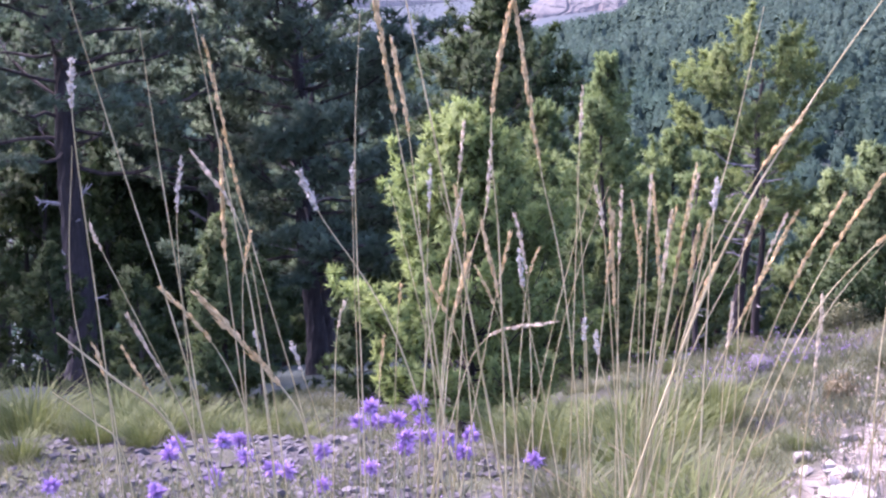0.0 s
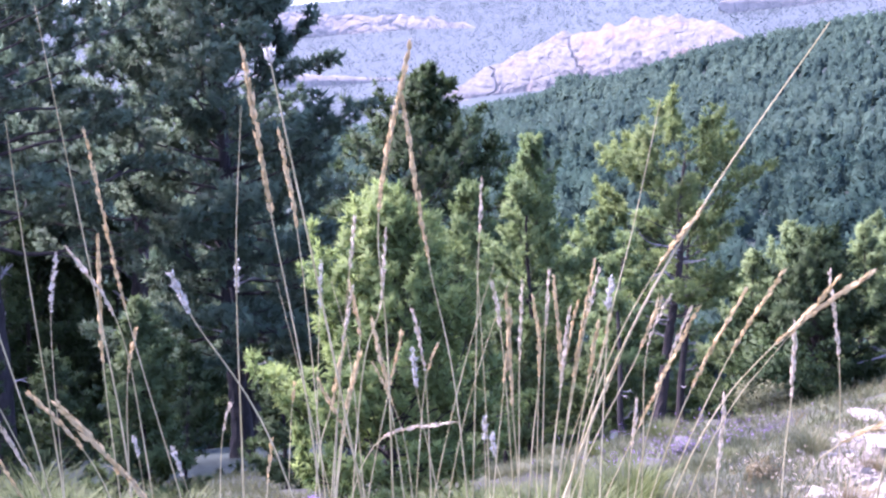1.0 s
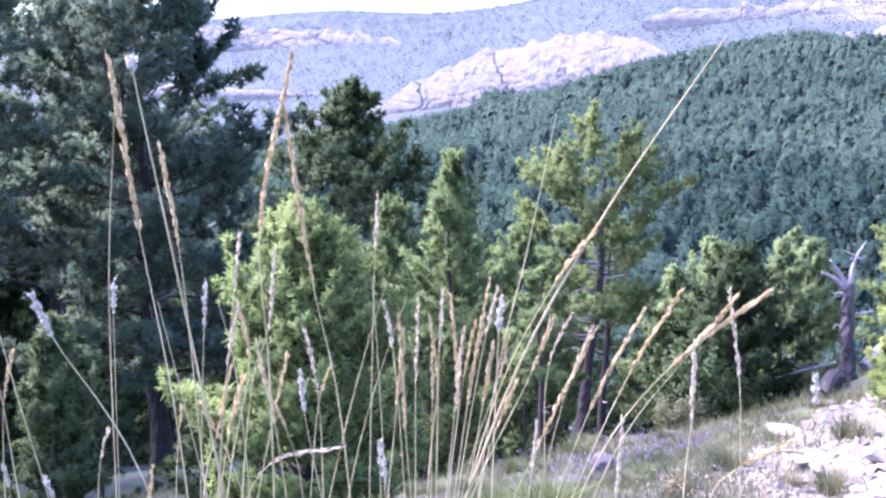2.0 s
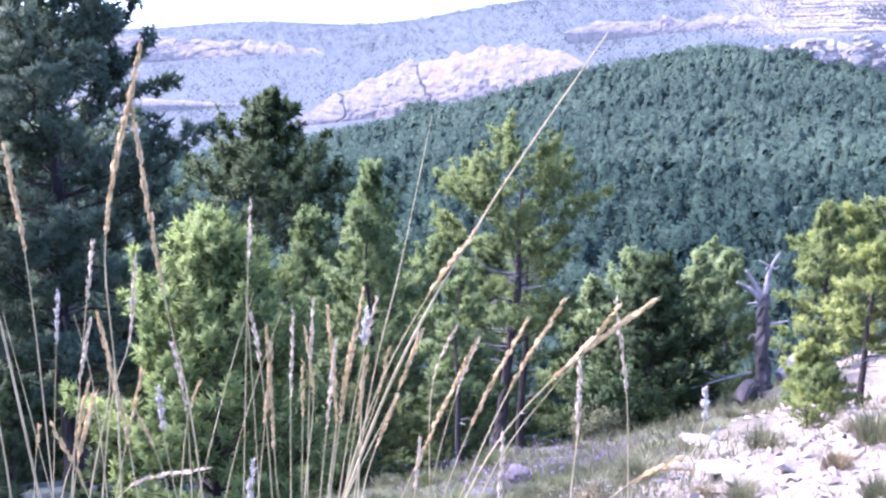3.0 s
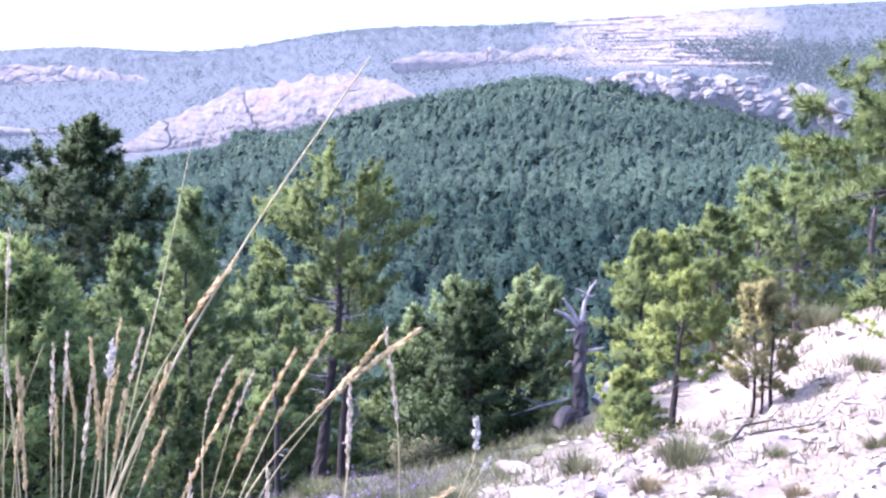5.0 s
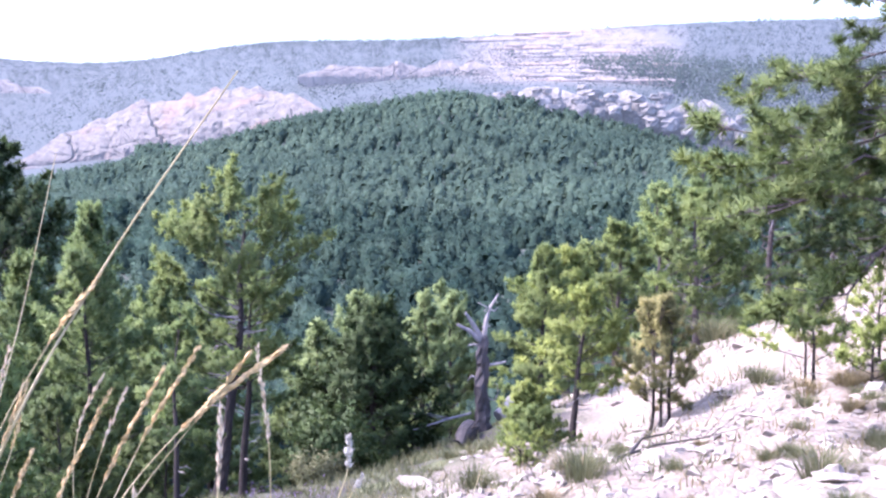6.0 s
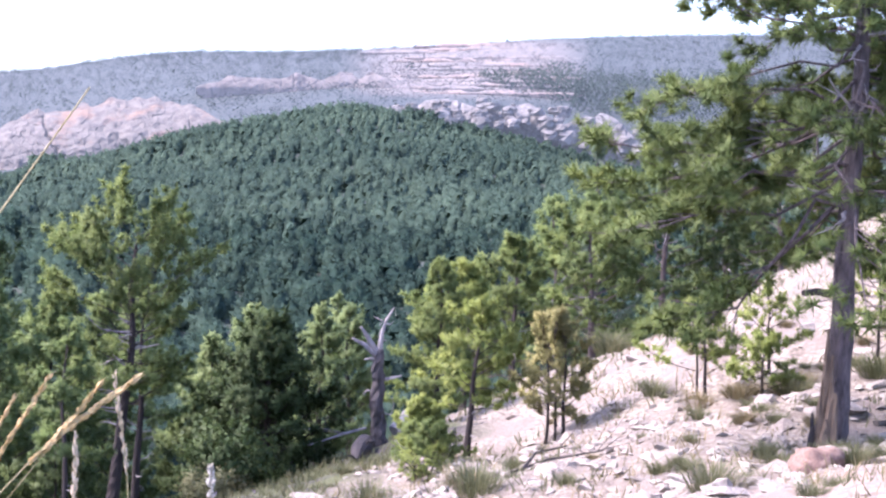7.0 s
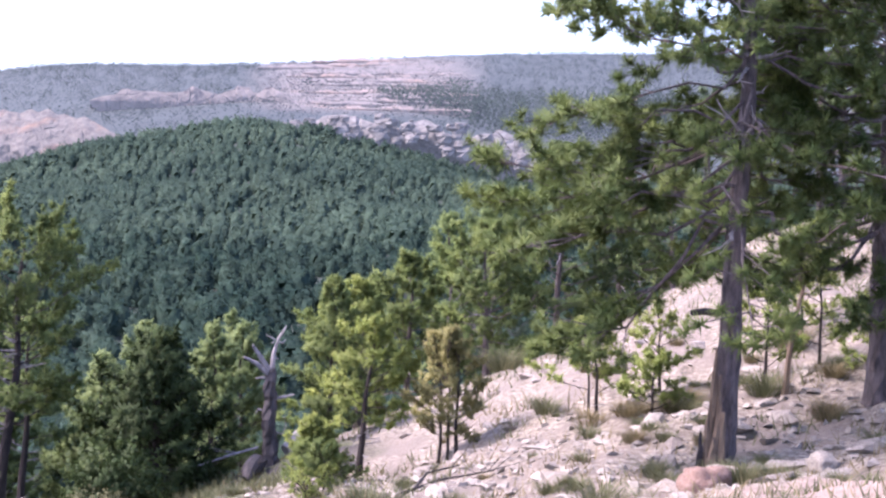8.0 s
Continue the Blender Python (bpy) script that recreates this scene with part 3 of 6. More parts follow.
def outcrop(parent, count, az0, az1, r, low, high, size, material, seed, squash=0.8):
    """Weathered blocks standing out of a broken rock band."""
    rng = np.random.default_rng(seed)
    u = rng.uniform(0, 1, count)
    keep = lattice_noise(u * 40, 0 * u, 2.2, seed) > -0.45
    u = u[keep]
    lo, hi = np.interp(u, np.linspace(0, 1, len(low)), low), np.interp(u, np.linspace(0, 1, len(high)), high)
    w = rng.uniform(0, 1, len(u))
    el, rad = lo + (hi - lo) * w, r - 6 + 9 * w + rng.uniform(-2, 2, len(u))
    x, y = polar(az0 + (az1 - az0) * u, rad)
    c = np.stack([x, y, EYE + rad * np.tan(np.radians(el))], -1)
    s = size * rng.uniform(0.45, 1.35, len(u)) ** 1.3
    dims = np.stack([s * rng.uniform(0.8, 1.3, len(u)), s, s * squash * rng.uniform(0.7, 1.3, len(u))], -1)
    meshes = []
    for k in range(6):
        me = mesh_np("block", *boulder_shape(rng))
        me.materials.append(material)
        meshes.append(me)
    for k in range(len(u)):
        ob = new("block", meshes[rng.integers(0, 6)])
        ob.location, ob.scale, ob.rotation_euler = c[k], dims[k], (0, 0, rng.uniform(0, 6.28))
        ob.parent = parent


def turned(rng, count):
    a = rng.uniform(0, 2 * np.pi, count)
    z, o = np.zeros(count), np.ones(count)
    return np.stack([np.stack([np.cos(a), -np.sin(a), z], -1), np.stack([np.sin(a), np.cos(a), z], -1), np.stack([z, z, o], -1)], 1)


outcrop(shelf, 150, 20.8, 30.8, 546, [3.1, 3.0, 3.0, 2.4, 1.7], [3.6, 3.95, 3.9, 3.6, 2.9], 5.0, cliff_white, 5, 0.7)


# ------------------------------------------------------------------ far woods
def far_crown(rng, clumps, spread, leaves, core=True):
    """A domed, ragged pine crown one unit high: a lumpy body and small clumps of sprays over it."""
    v, f_ = [], []

    def girth(h):
        return spread * max(1e-3, 1 - ((h - 0.30) / 0.72) ** 2) ** 0.85
    if core:
        ring, rows = 5, 3
        for i in range(rows):
            h = 0.05 + 0.72 * i / (rows - 1)
            for j in range(ring):
                a = j * 2 * np.pi / ring + 0.6 * i
                out = 0.8 * girth(h) * rng.uniform(0.8, 1.15)
                v.append(np.array([out * np.cos(a), out * np.sin(a), h + rng.uniform(-0.04, 0.04)]))
        v.append(np.array([0, 0, 0.93]))
        for i in range(rows - 1):
            for j in range(ring):
                p, q = i * ring + j, i * ring + (j + 1) % ring
                f_ += [(p, q, q + ring), (p, q + ring, p + ring)]
        f_ += [((rows - 1) * ring + j, (rows - 1) * ring + (j + 1) % ring, rows * ring) for j in range(ring)]
    for k in range(clumps):
        h = 0.10 + 0.90 * ((k + 0.5) / clumps) ** 0.85
        a, out = k * 2.4 + rng.uniform(-0.5, 0.5), girth(min(h, 0.97)) * rng.uniform(0.75, 1.08)
        c = np.array([out * np.cos(a), out * np.sin(a), h])
        s = 0.36 * spread * rng.uniform(0.7, 1.25)
        for q in range(leaves):
            n = len(v)
            d = np.array([np.cos(a) * 0.7, np.sin(a) * 0.7, 0.8]) + rng.normal(size=3) * 0.55
            d /= np.linalg.norm(d)
            u = np.cross(d, rng.normal(size=3))
            u *= 0.42 * s / np.linalg.norm(u)
            at = c + rng.normal(size=3) * s * 0.3
            v += [at - u - d * s * 0.4, at + u - d * s * 0.4, at + d * s * 0.8]
            f_.append((n, n + 1, n + 2))
    return np.array(v), np.array(f_)


def far_wood(name, label, count, az0, az1, r0, r1, tall, clumps, leaves, material, seed, keep=None, core=True, lift=0.32, girth=1.0):
    rng = np.random.default_rng(seed)
    shapes = [far_crown(rng, clumps, rng.uniform(0.30, 0.40), leaves, core) for _ in range(5)]
    az = rng.uniform(az0, az1, count)
    r = np.sqrt(rng.uniform(r0 * r0, r1 * r1, count))
    x, y = polar(az, r)
    if keep is not None:
        ok = keep(az, r, x, y)
        x, y, az, r = x[ok], y[ok], az[ok], r[ok]
    z = ground_at(x, y)
    h = tall * rng.uniform(0.62, 1.25, len(x)) * (1 + 0.25 * lattice_noise(x, y, 40, seed))
    wide = girth * h ** 0.8 * tall ** 0.2 * rng.uniform(0.8, 1.3, len(x))
    which = rng.integers(0, 5, len(x))
    out, tones, shade = [], [], []
    tone = np.clip(0.5 + 0.22 * rng.normal(size=len(x)) + 0.3 * lattice_noise(x, y, 45, seed + 1) + 0.4 * lattice_noise(x, y, 140, seed + 2), 0, 1)
    for k in range(5):
        m = which == k
        v, f_ = scattered(shapes[k], np.stack([x, y, z - 0.3], -1)[m], turned(rng, m.sum()), np.stack([wide, wide, h], -1)[m])
        out.append((v, f_))
        per = len(shapes[k][0])
        tones.append(np.repeat(tone[m], per))
        mid = np.repeat(np.stack([x, y, z + 0.35 * h], -1)[m], per, axis=0)
        shade.append((v - mid) * (1.0, 1.0, 0.5) / np.repeat(h[m], per)[:, None] + (0, 0, lift) + rng.normal(size=v.shape) * 0.05)
    me = mesh_np(name, *joined(out))
    me.attributes.new("tone", "FLOAT", "POINT").data.foreach_set("value", np.concatenate(tones).astype(np.float32))
    soften(me, np.concatenate(shade))
    me.materials.append(material)
    return tagged(new(name, me), label, "forest", kind="stuff")


def off_shelf(az, r, x, y):
    return ~((az > 20.8) & (az < 30.6) & (r > 524 + 16 * lattice_noise(x, y, 14, 29)))


def off_rocks(az, r, x, y):
    slab = (az > 2.0) & (az < 14.6) & (r > 640) & (r < 830)
    terr = (az > 19.8) & (az < 28.5) & (r > 1400) & (r < 2000) & (lattice_noise(x, y, 25, 3) < 0.1)
    clear = lattice_noise(x, y, 120, 12) > 0.75
    return ~slab & ~terr & ~clear


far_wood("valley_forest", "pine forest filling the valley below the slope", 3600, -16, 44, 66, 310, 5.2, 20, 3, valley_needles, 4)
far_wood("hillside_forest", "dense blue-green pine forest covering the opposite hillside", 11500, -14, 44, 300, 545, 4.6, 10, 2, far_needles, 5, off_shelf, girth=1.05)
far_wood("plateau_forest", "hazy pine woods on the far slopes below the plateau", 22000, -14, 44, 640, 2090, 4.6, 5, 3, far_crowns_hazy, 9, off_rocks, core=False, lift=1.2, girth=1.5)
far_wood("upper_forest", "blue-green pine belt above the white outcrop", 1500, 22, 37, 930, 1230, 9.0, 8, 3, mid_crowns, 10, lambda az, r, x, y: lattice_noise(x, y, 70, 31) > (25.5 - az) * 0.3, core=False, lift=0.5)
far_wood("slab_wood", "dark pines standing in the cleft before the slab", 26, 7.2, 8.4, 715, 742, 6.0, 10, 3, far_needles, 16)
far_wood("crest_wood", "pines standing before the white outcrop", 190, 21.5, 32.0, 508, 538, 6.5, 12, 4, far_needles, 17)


# ------------------------------------------------------------------ trees
def bent_line(start, heading, length, rise, sag, n, rng, wob=0.06):
    """A limb's centre line: heading (unit, level), starting rise angle, bending by sag along it."""
    s = np.linspace(0, 1, n)
    el = rise + sag * s
    step = np.stack([np.cos(el) * heading[0], np.cos(el) * heading[1], np.sin(el)], -1) * (length / (n - 1))
    step += rng.normal(size=step.shape) * wob * length / (n - 1)
    p = np.concatenate([[np.zeros(3)], np.cumsum(step[1:], axis=0)]) + start
    return p


def along(p, s):
    k = s * (len(p) - 1)
    i = min(int(k), len(p) - 2)
    return p[i] + (p[i + 1] - p[i]) * (k - i), p[i + 1] - p[i]


def pine(name, label, x, y, height, profile, trunk_r, needles, seed, lean=(0.0, 0.0), limbs=40, brush=0.13, twigs=7, bark_of=None,
         rise=(-0.1, 0.7), sag=0.3, side=None, dead=0, dead_span=(0.1, 0.4), fork=1, blades=20, own_branches=False, sink=0.1, fill=1.0, droop=0.0, puffy=True, inner=0.25, pom=1.1, wob=0.15):
    """A pine: tapered trunk, limbs in whorls with side twigs, brushes of needles. profile: (share of height, crown radius)."""
    rng = np.random.default_rng(seed)
    bark_of = bark_of or bark_pine
    root = new(name)
    root.location = (x, y, ground_at(x, y) - sink)
    height = height + sink
    tagged(root, label, "tree")
    ph, pr = [q[0] for q in profile], [q[1] for q in profile]
    stems = []
    for k in range(fork):
        n = 14
        s = np.linspace(0, 1, n)
        off = np.array([np.cos(k * 2.1 + seed), np.sin(k * 2.1 + seed), 0]) * (0.0 if fork == 1 else 0.06)
        p = np.stack([lean[0] * s + 0.014 * height * np.sin(s * 5 + seed) + 0.006 * height * np.sin(s * 13 + seed), lean[1] * s + 0.014 * height * np.cos(s * 4 + seed), height * s], -1)
        p = p + off * (1 - s)[:, None] * 2 + off * (s ** 2)[:, None] * 3
        rad = trunk_r * (1 - 0.86 * s) * (1 + 0.32 * np.exp(-s * 22)) * (1 if k == 0 else 0.75)
        if trunk_r > 0.1:
            fine = np.linspace(0, 1, 60)
            tv, tf = tube(np.stack([np.interp(fine, s, p[:, q]) for q in range(3)], -1), np.interp(fine, s, rad), 16)
            mid = np.repeat(np.stack([np.interp(fine, s, p[:, q]) for q in range(3)], -1), 16, axis=0)
            tv[:960] = mid + (tv[:960] - mid) * rng.uniform(0.88, 1.1, 960)[:, None]
            stem_ob = part("trunk", (tv, tf), bark_of, root)
        else:
            stem_ob = part("trunk", tube(p, rad, 9), bark_of, root)
        first_stem = stem_ob if k == 0 else first_stem
        stems.append((p, rad))
    wood, brushes, heads = [], [], []
    for k in range(limbs):
        h = ph[0] + (1.0 - ph[0]) * ((k + rng.uniform(0, 1)) / limbs) ** 0.9
        reach = np.interp(h, ph, pr) * rng.uniform(0.6, 1.12)
        p0, rad0 = stems[k % len(stems)]
        at, _ = along(p0, min(h, 0.985))
        a = k * 2.399 + rng.uniform(-0.5, 0.5)
        if side is not None and rng.uniform() < side[1]:
            a = side[0] + rng.normal() * 0.55
        head = np.array([np.cos(a), np.sin(a)])
        u = (h - ph[0]) / (1 - ph[0] + 1e-6)
        start_rise = rise[0] + (rise[1] - rise[0]) * u - droop * (1 - u)
        line = bent_line(at, head, reach, start_rise + rng.normal() * 0.12, sag * rng.uniform(0.3, 1.6), 7, rng, wob)
        thick = max(0.26 * np.interp(h, np.linspace(0, 1, len(rad0)), rad0), 0.006)
        pieces = [tube(line, np.linspace(thick, thick * 0.25, 7), 5)]
        spots = [(line[-1], line[-1] - line[-2])]
        count = max(2, int(twigs * (0.5 + reach / (max(pr) + 1e-6))))
        for q in range(count):
            s = inner + (1 - inner) * (q + rng.uniform(0, 1)) / count
            bp, bd = along(line, s)
            bd = bd / (np.linalg.norm(bd) + 1e-9)
            away = np.array([-bd[1], bd[0], 0]) * rng.choice((-1, 1)) + bd * rng.uniform(0.3, 1.2) + np.array([0, 0, rng.uniform(-0.15, 0.5)])
            away /= np.linalg.norm(away)
            ln = reach * rng.uniform(0.16, 0.38) * (1.15 - 0.5 * s) + 0.05
            tip = bp + away * ln
            pieces.append(tube([bp, (bp + tip) / 2 + rng.normal(size=3) * 0.02, tip], [thick * 0.35, thick * 0.28, thick * 0.15], 3, False))
            spots.append((tip, away + np.array([0, 0, 0.35])))
            for e in range(int(round(fill * max(1, ln / (brush * 0.75))))):
                w = rng.uniform(0.25, 1.0)
                spots.append((bp + away * ln * w + rng.normal(size=3) * brush * 0.25, away + rng.normal(size=3) * 0.6 + np.array([0, 0, 0.4])))
        if own_branches:
            part("branch", joined(pieces), bark_of, first_stem)
        else:
            wood += pieces
        brushes += [q[0] for q in spots]
        heads += [q[1] for q in spots]
    for k in range(dead):
        h = rng.uniform(*dead_span)
        p0, _ = stems[k % len(stems)]
        at, _ = along(p0, h)
        a = rng.uniform(0, 6.28)
        ln = rng.uniform(0.2, 0.7) * min(max(pr) * 0.55, 1.1)
        line = bent_line(at, (np.cos(a), np.sin(a)), ln, rng.uniform(-0.3, 0.4), rng.uniform(-0.3, 0.8), 6, rng, 0.16)
        pieces = [tube(line, np.linspace(trunk_r * 0.2, trunk_r * 0.05, 6), 4)]
        for q in range(3):
            bp, bd = along(line, rng.uniform(0.4, 1))
            pieces.append(tube([bp, bp + (rng.normal(size=3) * 0.5 + bd / np.linalg.norm(bd)) * ln * 0.25], [trunk_r * 0.08, trunk_r * 0.03], 3, False))
        part("dead_branch", joined(pieces), wood_silver, first_stem, "bare grey dead branch")
    if wood:
        part("branchwork", joined(wood), bark_of, root)
    shapes = [tuft(rng, blades, puffy) for _ in range(3)]
    c, d = np.array(brushes), np.array(heads)
    which = rng.integers(0, 3, len(c))
    heart = np.array([c[:, 0].mean(), c[:, 1].mean()])
    spread = np.abs(c[:, :2] - heart).mean() * 2 + 1e-6
    out, shade = [], []
    for k in range(3):
        m = which == k
        v, f_ = scattered(shapes[k], c[m], frames_along(d[m], rng), brush * rng.uniform(0.75, 1.3, m.sum()))
        per = len(shapes[k][0])
        out.append((v, f_))
        tuft_out = (v - np.repeat(c[m], per, axis=0)) / brush
        mass = np.concatenate([(np.repeat(c[m], per, axis=0)[:, :2] - heart) / spread, np.full((len(v), 1), 0.75)], axis=1)
        shade.append(tuft_out * (pom if puffy else 0.75) + mass * 0.6)
    crown = part("crown", joined(out), needles, root)
    soften(crown.data, np.concatenate(shade))
    return root


def shaped(height, *pairs):
    return [(h, r) for h, r in pairs]


pine("young_pine", "dense bright green young pine behind the dry grass", 0.22, 11.9, 2.62,
     shaped(3, (0.04, 0.98), (0.25, 1.15), (0.45, 1.05), (0.65, 0.82), (0.85, 0.5), (1.0, 0.18)), 0.06, needles_bright, 11, limbs=110, brush=0.15, twigs=8,
     rise=(0.1, 0.95), sag=0.6, fill=0.8, blades=22, pom=1.6)
pine("dark_bush_pine", "small dark green bushy pine in the shade of tall trees", -2.5, 16.1, 2.2,
     shaped(2, (0.03, 0.58), (0.4, 0.58), (0.75, 0.38), (1.0, 0.08)), 0.05, needles_rich, 12, limbs=70, brush=0.15, rise=(0.1, 1.1), sag=0.4, fill=1.2)
big_dark = pine("tall_dark_pine", "tall dark old pine with a bare lower trunk", -7.6, 29.0, 13.0,
     shaped(13, (0.36, 3.0), (0.5, 4.0), (0.75, 2.8), (1.0, 0.4)), 0.30, needles_dark, 13, limbs=74, fill=1.3, brush=0.28, twigs=10, bark_of=bark_dark,
     rise=(-0.15, 0.6), sag=0.35, dead=7, dead_span=(0.12, 0.36), own_branches=True, blades=18, inner=0.35)
wide_dark = pine("tall_dark_pine", "tall dark pine with dry reddish lower branches", -3.1, 32.4, 12.8,
     shaped(12, (0.18, 2.7), (0.4, 3.3), (0.62, 2.9), (0.85, 2.1), (1.0, 0.5)), 0.24, needles_dark, 14, limbs=120, fill=1.5, brush=0.33, twigs=11, bark_of=bark_dark,
     rise=(-0.2, 0.8), sag=0.4, dead=12, dead_span=(0.15, 0.45), own_branches=True, blades=18, inner=0.3)
pine("dark_pine", "dark green pine standing alone before the valley", 1.7, 50.3, 2.7 - ground_at(1.7, 50.3),
     shaped(10, (0.3, 4.8), (0.5, 5.0), (0.68, 3.5), (0.85, 2.0), (1.0, 0.4)), 0.22, deep_green, 15, limbs=90, brush=0.46, twigs=9, bark_of=bark_dark, rise=(-0.1, 0.8), sag=0.3)
# The last three stand unseen, left of view, added to shade the understory
for k, (x, y, s) in enumerate([(-12.5, 33, 1.0), (-6.2, 39, 1.05), (-11, 42, 1.1), (-16, 40, 1.1), (-4.0, 47, 0.85), (-17, 54, 1.2), (-11.5, 19, 1.0), (-13.5, 25, 1.1), (-11.8, 13, 0.9)]):
    src = wide_dark if k == 2 else big_dark
    c = copy_thing(src, pose(x, y, ground_at(x, y) - 0.1, 0, 0, 70 * k + 30))
    c.scale = (s, s, s)
for k, (x, y, h) in enumerate([(2.95, 26.1, 5.9), (1.9, 28.2, 5.3), (4.3, 27.4, 4.6), (3.4, 31.0, 6.4), (5.6, 29.0, 4.7), (0.6, 24.5, 3.8)]):
    pine("green_pine", "mid-green young pine in the thicket behind the sapling", x, y, h,
         shaped(h, (0.05, 1.5), (0.35, 1.45), (0.6, 1.1), (0.85, 0.65), (1.0, 0.2)), 0.07, needles_mid, 20 + k, limbs=62, brush=0.21, twigs=8, rise=(0.0, 0.9), sag=0.4, dead=3)
pine("open_pine", "slender pine with an open crown and dead grey twigs", 4.25, 21.3, 4.55,
     shaped(5, (0.46, 1.1), (0.55, 1.45), (0.61, 0.6), (0.68, 1.15), (0.8, 1.45), (0.92, 1.15), (1.0, 0.6)), 0.105, needles_warm, 31, lean=(0.5, 0.0), limbs=46, brush=0.17, twigs=8, inner=0.5,
     bark_of=bark_dark, rise=(-0.1, 0.6), sag=0.45, dead=22, dead_span=(0.35, 0.72), own_branches=True)
pine("slim_pine", "slim leaning pine with a thin dark trunk", 4.85, 22.6, 3.9,
     shaped(4, (0.5, 0.75), (0.75, 0.7), (1.0, 0.1)), 0.08, needles_mid, 32, lean=(0.3, 0.0), limbs=20, brush=0.15, bark_of=bark_dark, dead=9, dead_span=(0.2, 0.55))
pine("slim_pine", "slim young pine with a bare dark trunk", 3.3, 18.6, 2.9,
     shaped(3, (0.45, 0.6), (0.7, 0.55), (1.0, 0.1)), 0.05, needles_mid, 33, limbs=18, brush=0.14, bark_of=bark_dark, dead=6, dead_span=(0.15, 0.5))
pine("yellow_pine", "small yellow-green pine with a bare crooked trunk", 7.25, 15.3, 1.72,
     shaped(2, (0.34, 0.42), (0.6, 0.58), (0.8, 0.42), (1.0, 0.08)), 0.048, needles_yellow, 41, lean=(0.14, 0), limbs=26, brush=0.12, twigs=5, fill=0.8, inner=0.5, rise=(-0.05, 0.8), dead=6, dead_span=(0.15, 0.4), own_branches=True)
pine("yellow_pine", "small yellow-green pine growing beside the dead tree", 9.0, 20.3, 2.4,
     shaped(2, (0.12, 0.7), (0.5, 0.7), (0.8, 0.45), (1.0, 0.1)), 0.05, needles_warm, 42, limbs=46, brush=0.13, rise=(0, 0.9))
pine("yellow_pine", "low yellow-green pine beside the dead tree", 7.55, 17.4, 0.62,
     shaped(1, (0.08, 0.34), (0.5, 0.32), (1.0, 0.08)), 0.03, needles_yellow, 43, limbs=26, brush=0.11, rise=(0, 0.9))
pine("dry_bush_pine", "stunted half-dry pine with several thin stems", 8.3, 15.2, 1.42,
     shaped(1.4, (0.2, 0.3), (0.5, 0.48), (0.85, 0.34), (1.0, 0.06)), 0.028, needles_brown, 44, limbs=44, brush=0.10, fork=5, rise=(0.1, 1.0), fill=0.6, dead=16, dead_span=(0.08, 0.5))
pine("sapling_pine", "low spreading pine sapling with bright tips", 9.2, 13.5, 1.02,
     shaped(1, (0.3, 0.62), (0.6, 0.58), (1.0, 0.1)), 0.026, needles_yellow, 45, limbs=16, brush=0.10, twigs=5, rise=(0.1, 0.8), fork=2, fill=0.7, dead=4, dead_span=(0.1, 0.5), own_branches=True)
pine("sapling_pine", "low spreading pine sapling on the stony slope", 9.95, 13.4, 0.85,
     shaped(1, (0.3, 0.5), (0.6, 0.46), (1.0, 0.1)), 0.024, needles_yellow, 46, limbs=13, brush=0.10, twigs=5, rise=(0.1, 0.8), fill=0.7, own_branches=True)
gnarled = pine("crooked_pine", "gnarled pine with drooping brushes and a split scarred trunk", 7.9, 9.8, 5.9,
     shaped(6, (0.33, 2.0), (0.45, 2.0), (0.6, 1.55), (0.8, 1.25), (1.0, 0.4)), 0.108, needles_tufted, 51, lean=(0.42, 0.1), limbs=74, wob=0.34, brush=0.19, twigs=9, inner=0.4, bark_of=bark_scaly,
     rise=(-0.6, 0.6), sag=0.12, side=(2.55, 0.45), dead=18, dead_span=(0.3, 0.8), own_branches=True, blades=54, fill=0.8, pom=2.2)
pine("crooked_pine", "gnarled dark-trunked pine with a curved base", 10.2, 10.5, 6.0,
     shaped(6, (0.28, 1.6), (0.45, 2.3), (0.75, 2.1), (1.0, 0.5)), 0.125, needles_tufted, 52, lean=(0.3, 0.0), side=(3.3, 0.4), limbs=88, wob=0.34, brush=0.19, twigs=10, inner=0.38, bark_of=bark_scaly,
     rise=(-0.5, 0.6), sag=0.4, dead=14, dead_span=(0.2, 0.6), own_branches=True, blades=54, fill=0.8, pom=2.2)
part("branch_stub", tube([(0.0, 0, 1.3), (-0.14, -0.02, 1.32), (-0.27, -0.03, 1.31)], [0.035, 0.03, 0.026], 7), bark_dark, gnarled)
